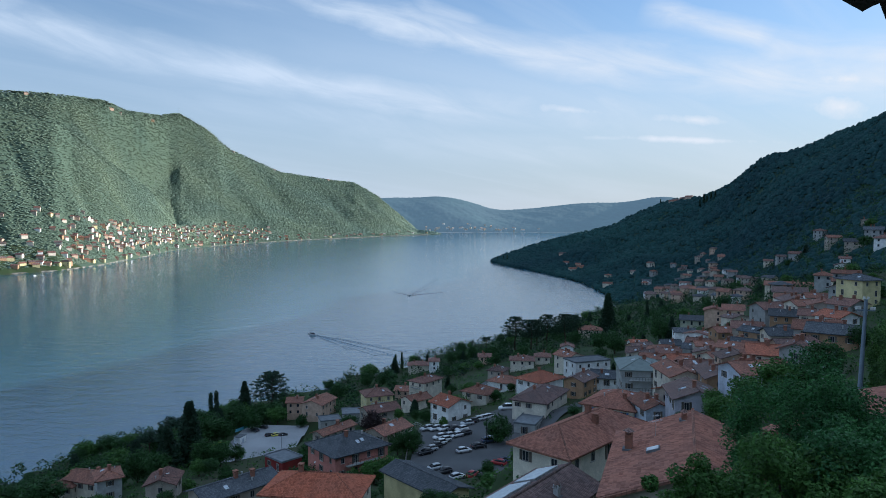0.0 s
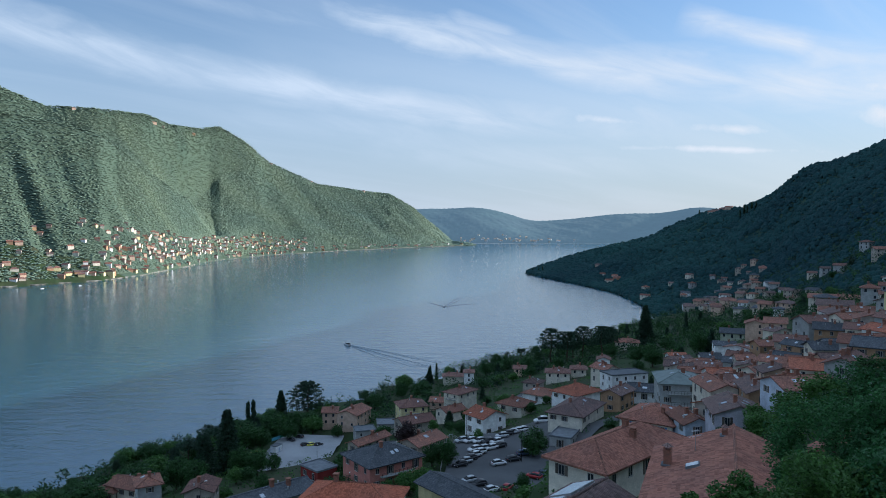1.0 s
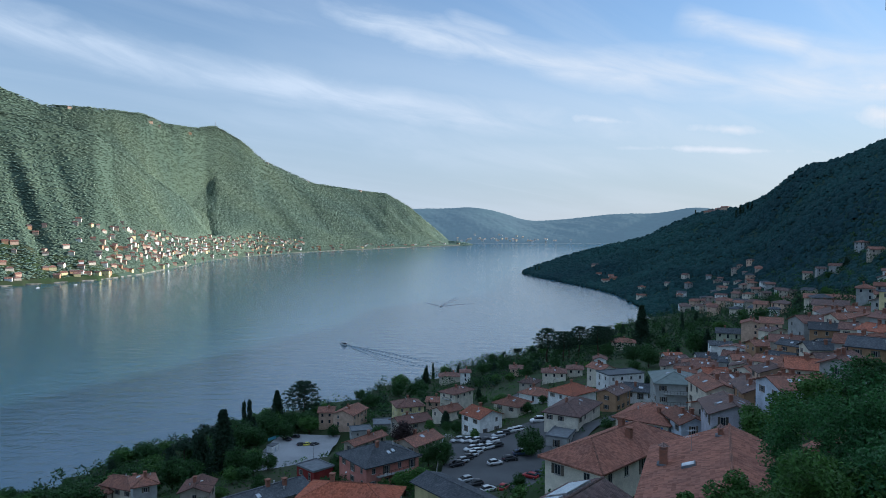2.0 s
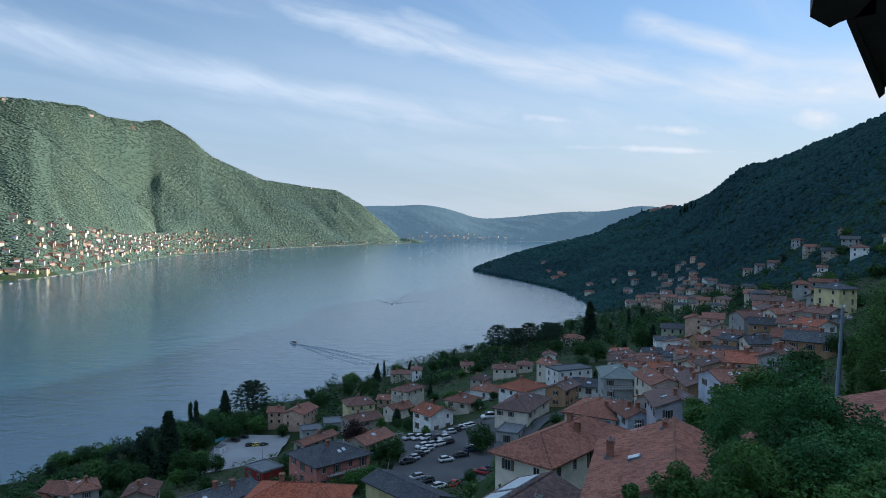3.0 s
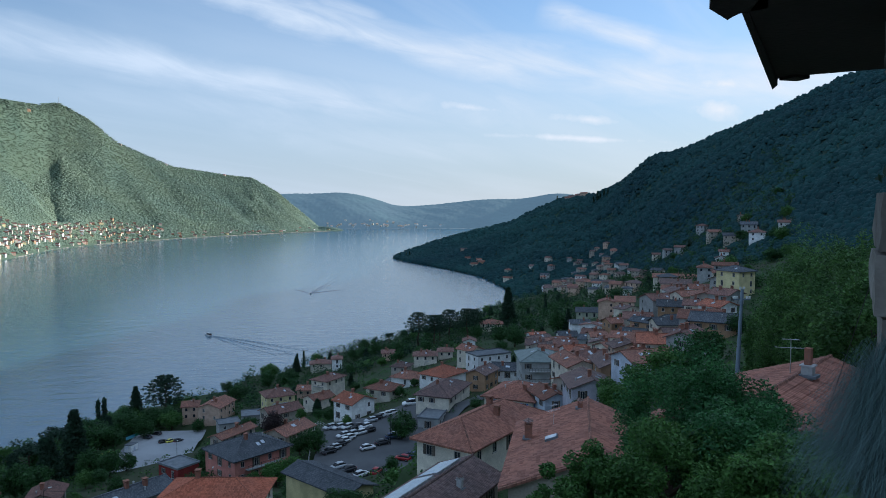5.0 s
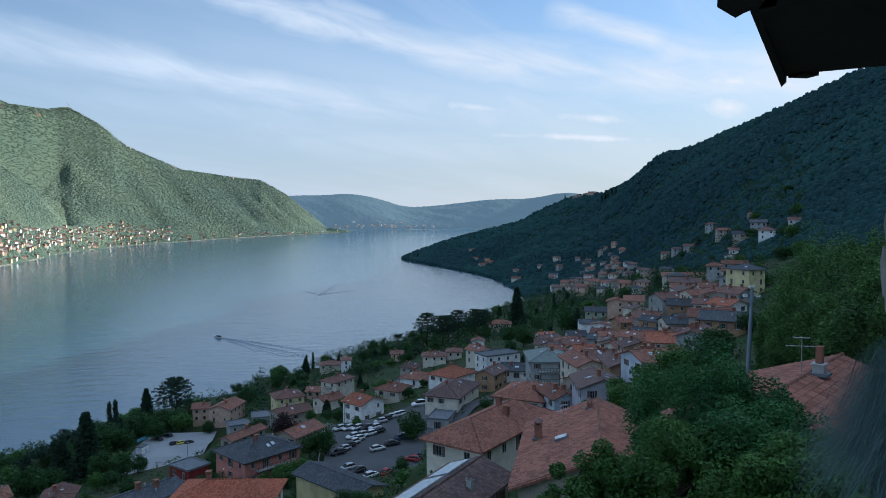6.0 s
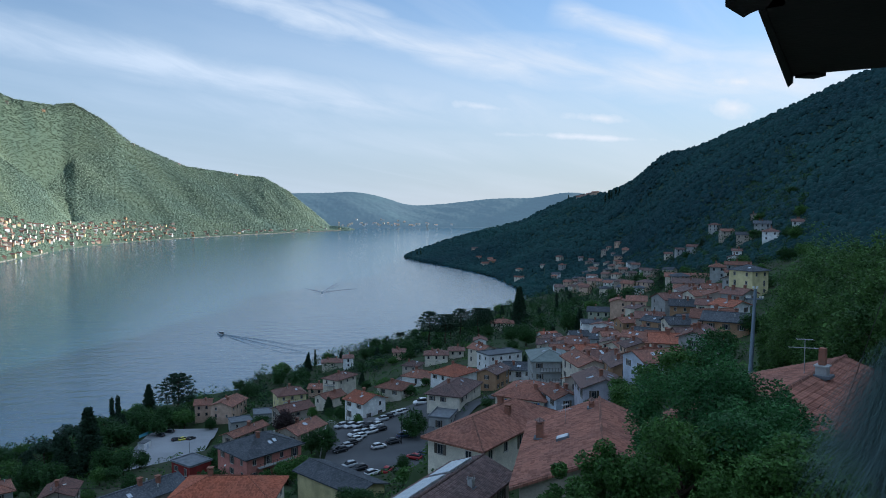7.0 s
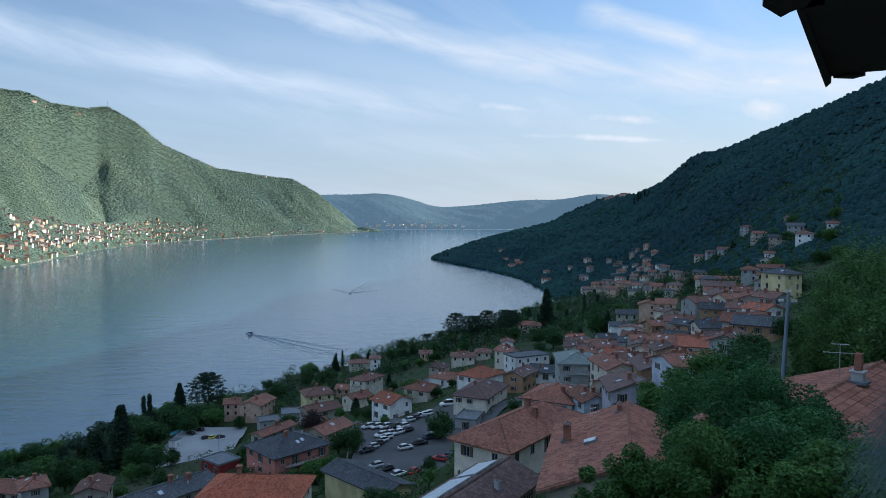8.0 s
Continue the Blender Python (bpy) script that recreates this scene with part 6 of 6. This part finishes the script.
cable([(2.1, 2.5, 109.75), (23.7, 32.5, 102.6)], "thin cable from the pillar to a chimney", 0.0022)
cable([(-62, 150, land(-62, 150) + 8), (-30, 158, land(-30, 158) + 6.2)], "thin wire between street lamps", 0.03)
cable([(41.6, 68.4, land(41.6, 68.4) + 11.2), (36.5, 66.0, land(36.5, 66.0) + 6.9)], "wire from the power pole to a lower pole", 0.012)

# ---------------------------------------------------------------- boats and their wakes
HULL = material("white_boat_hull", (0.62, 0.63, 0.64), 0.35, bump=0.0)
DECK = material("varnished_deck", (0.18, 0.10, 0.06), 0.5, bump=0.05)


def wake_ridge(name, p, q, amp, wide, seed):
    """A low run of waves on the lake from p to q, widening as it goes."""
    p, q = Vector((*p, 0)), Vector((*q, 0))
    d = q - p
    s = Vector((-d.y, d.x, 0)).normalized()
    verts, faces, n = [], [], 90
    for i in range(n + 1):
        t = i / n
        for j in range(9):
            v = j / 8 * 2 - 1
            w = wide * (0.35 + 0.65 * t)
            z = amp * (1 - v * v) * (0.45 + 0.55 * math.sin(i * 1.7 + j * 0.6 + seed)) * (1 - 0.75 * t) * math.cos(v * 7)
            verts.append(p + d * t + s * (v * w + math.sin(t * 9 + seed) * 0.6) + Vector((0, 0, 1.25 * max(z, -0.15) + 0.12)))
    faces = [(i * 9 + j, i * 9 + j + 1, (i + 1) * 9 + j + 1, (i + 1) * 9 + j) for i in range(n) for j in range(8)]
    return mesh_of(name, verts, faces, WATER, True)


def boat(x, y, heading, long, wakes, words, cabin=True):
    ob = new("motor_boat")
    ob.matrix_world = pose(x, y, 0, 0, 0, heading)
    k = long / 10
    rows = [(-5 * k, 1.3 * k, -0.3, 1.0 * k, 1.4 * k), (-2 * k, 1.5 * k, -0.3, 1.0 * k, 1.6 * k), (2 * k, 1.2 * k, -0.3, 1.15 * k, 1.4 * k), (4.2 * k, 0.5 * k, -0.2, 1.35 * k, 0.7 * k), (5.2 * k, 0.05, 0.4, 1.5 * k, 0.08)]
    part("hull", loft("hull", rows, HULL), ob)
    part("deck", boxes("deck", DECK, (-4.6 * k, -1.2 * k, 1.0 * k, 1.8 * k, 1.2 * k, 1.06 * k)), ob)
    if cabin:
        part("cabin", loft("cabin", [(-3.5 * k, 1.1 * k, 1.06 * k, 2.3 * k, 1.0 * k), (0.5 * k, 1.1 * k, 1.06 * k, 2.4 * k, 1.0 * k), (1.7 * k, 0.9 * k, 1.06 * k, 1.4 * k, 0.8 * k)], CARGLASS), ob)
        part("canopy", boxes("canopy", HULL, (-3.7 * k, -1.15 * k, 2.4 * k, 0.7 * k, 1.15 * k, 2.5 * k), bevel=0.03), ob)
    tagged(ob, words, "boat", "boats on the lake")
    for i, (p, q, amp, wide) in enumerate(wakes):
        tagged(new("wake", wake_ridge("wake", p, q, amp, wide, i * 2.1)), "choppy wake spreading behind a boat", "wake", "boat wakes", "structure")


boat(-120.5, 630.5, 137, 9.5, [((-117, 627), (-36, 534), 0.6, 2.6), ((-116, 625), (-75, 560), 0.3, 2.0), ((-117, 629), (-30, 552), 0.35, 3.0), ((-117, 627), (-48, 540), 0.35, 7.0)], "white motor boat with a cabin under way")
boat(-45.9, 934.6, -95, 8, [((-45, 938), (-12, 1180), 1.0, 4.0), ((-47, 938), (-72, 990), 0.3, 1.6), ((-44, 938), (0, 978), 0.3, 1.6), ((-45, 938), (-18, 1120), 0.6, 9.0)], "small dark motor boat under way", False)
for a, r in ((-33.0, 1400), (-30.6, 1440), (-24.6, 1700), (-14, 2700)):
    x, y = polar(a, r)
    boat(x, y, a * 3, 7, [], "small white boat moored off the far shore", False)


def jetty(x, y, turn):
    pier = new("jetty")
    pier.matrix_world = pose(x, y, 0, 0, 0, turn)
    part("deck", boxes("deck", CONCRETE, (-7, -1.6, 1.2, 7, 1.6, 1.5)), pier)
    for px in (-6, -3, 0, 3, 6):
        part("pile", boxes("pile", IRON, (px - 0.15, -1.4, -3, px + 0.15, -1.1, 2.4)), pier)
    part("hut", boxes("hut", PALEBLUE, (2, -1.3, 1.5, 6, 1.3, 3.8)), pier)
    return tagged(pier, "small boat jetty on dark piles", "jetty")


jetty(-52, 463, 10)


def guard_rail(points, words):
    """A low road barrier of posts and two long rails."""
    fence = new("guard_rail")
    fence.matrix_world = pose(0, 0, 0)
    post = boxes("post", CONCRETE, (-0.08, -0.08, -0.3, 0.08, 0.08, 1.05))
    for (x0, y0), (x1, y1) in zip(points[:-1], points[1:]):
        n = max(2, int(math.hypot(x1 - x0, y1 - y0) / 2.5))
        for i in range(n):
            p = (x0 + (x1 - x0) * i / n, y0 + (y1 - y0) * i / n)
            q = (x0 + (x1 - x0) * (i + 1) / n, y0 + (y1 - y0) * (i + 1) / n)
            zp, zq = land(*p) + 0.15, land(*q) + 0.15
            part("post", post, fence, at=pose(p[0], p[1], zp))
            bm = bmesh.new()
            for h in (0.45, 0.95):
                tube(bm, (p[0], p[1], zp + h), (q[0], q[1], zq + h), 0.05, 0.05, 4)
            part("rail", from_bm("rail", bm, ALU), fence)
    return tagged(fence, words, "guard rail", "road barriers")


draped("road", [(-2.5, 262), (2.5, 260), (30, 330), (25, 333)], ASPHALT, "narrow road curving down towards the shore", "road", 0.34)
guard_rail([(3.2, 260), (17, 295), (31, 330)], "pale railing along the road above the shore")
guard_rail([(-2.0, 226), (-9, 200), (-9.5, 172)], "low railing beside the car park")
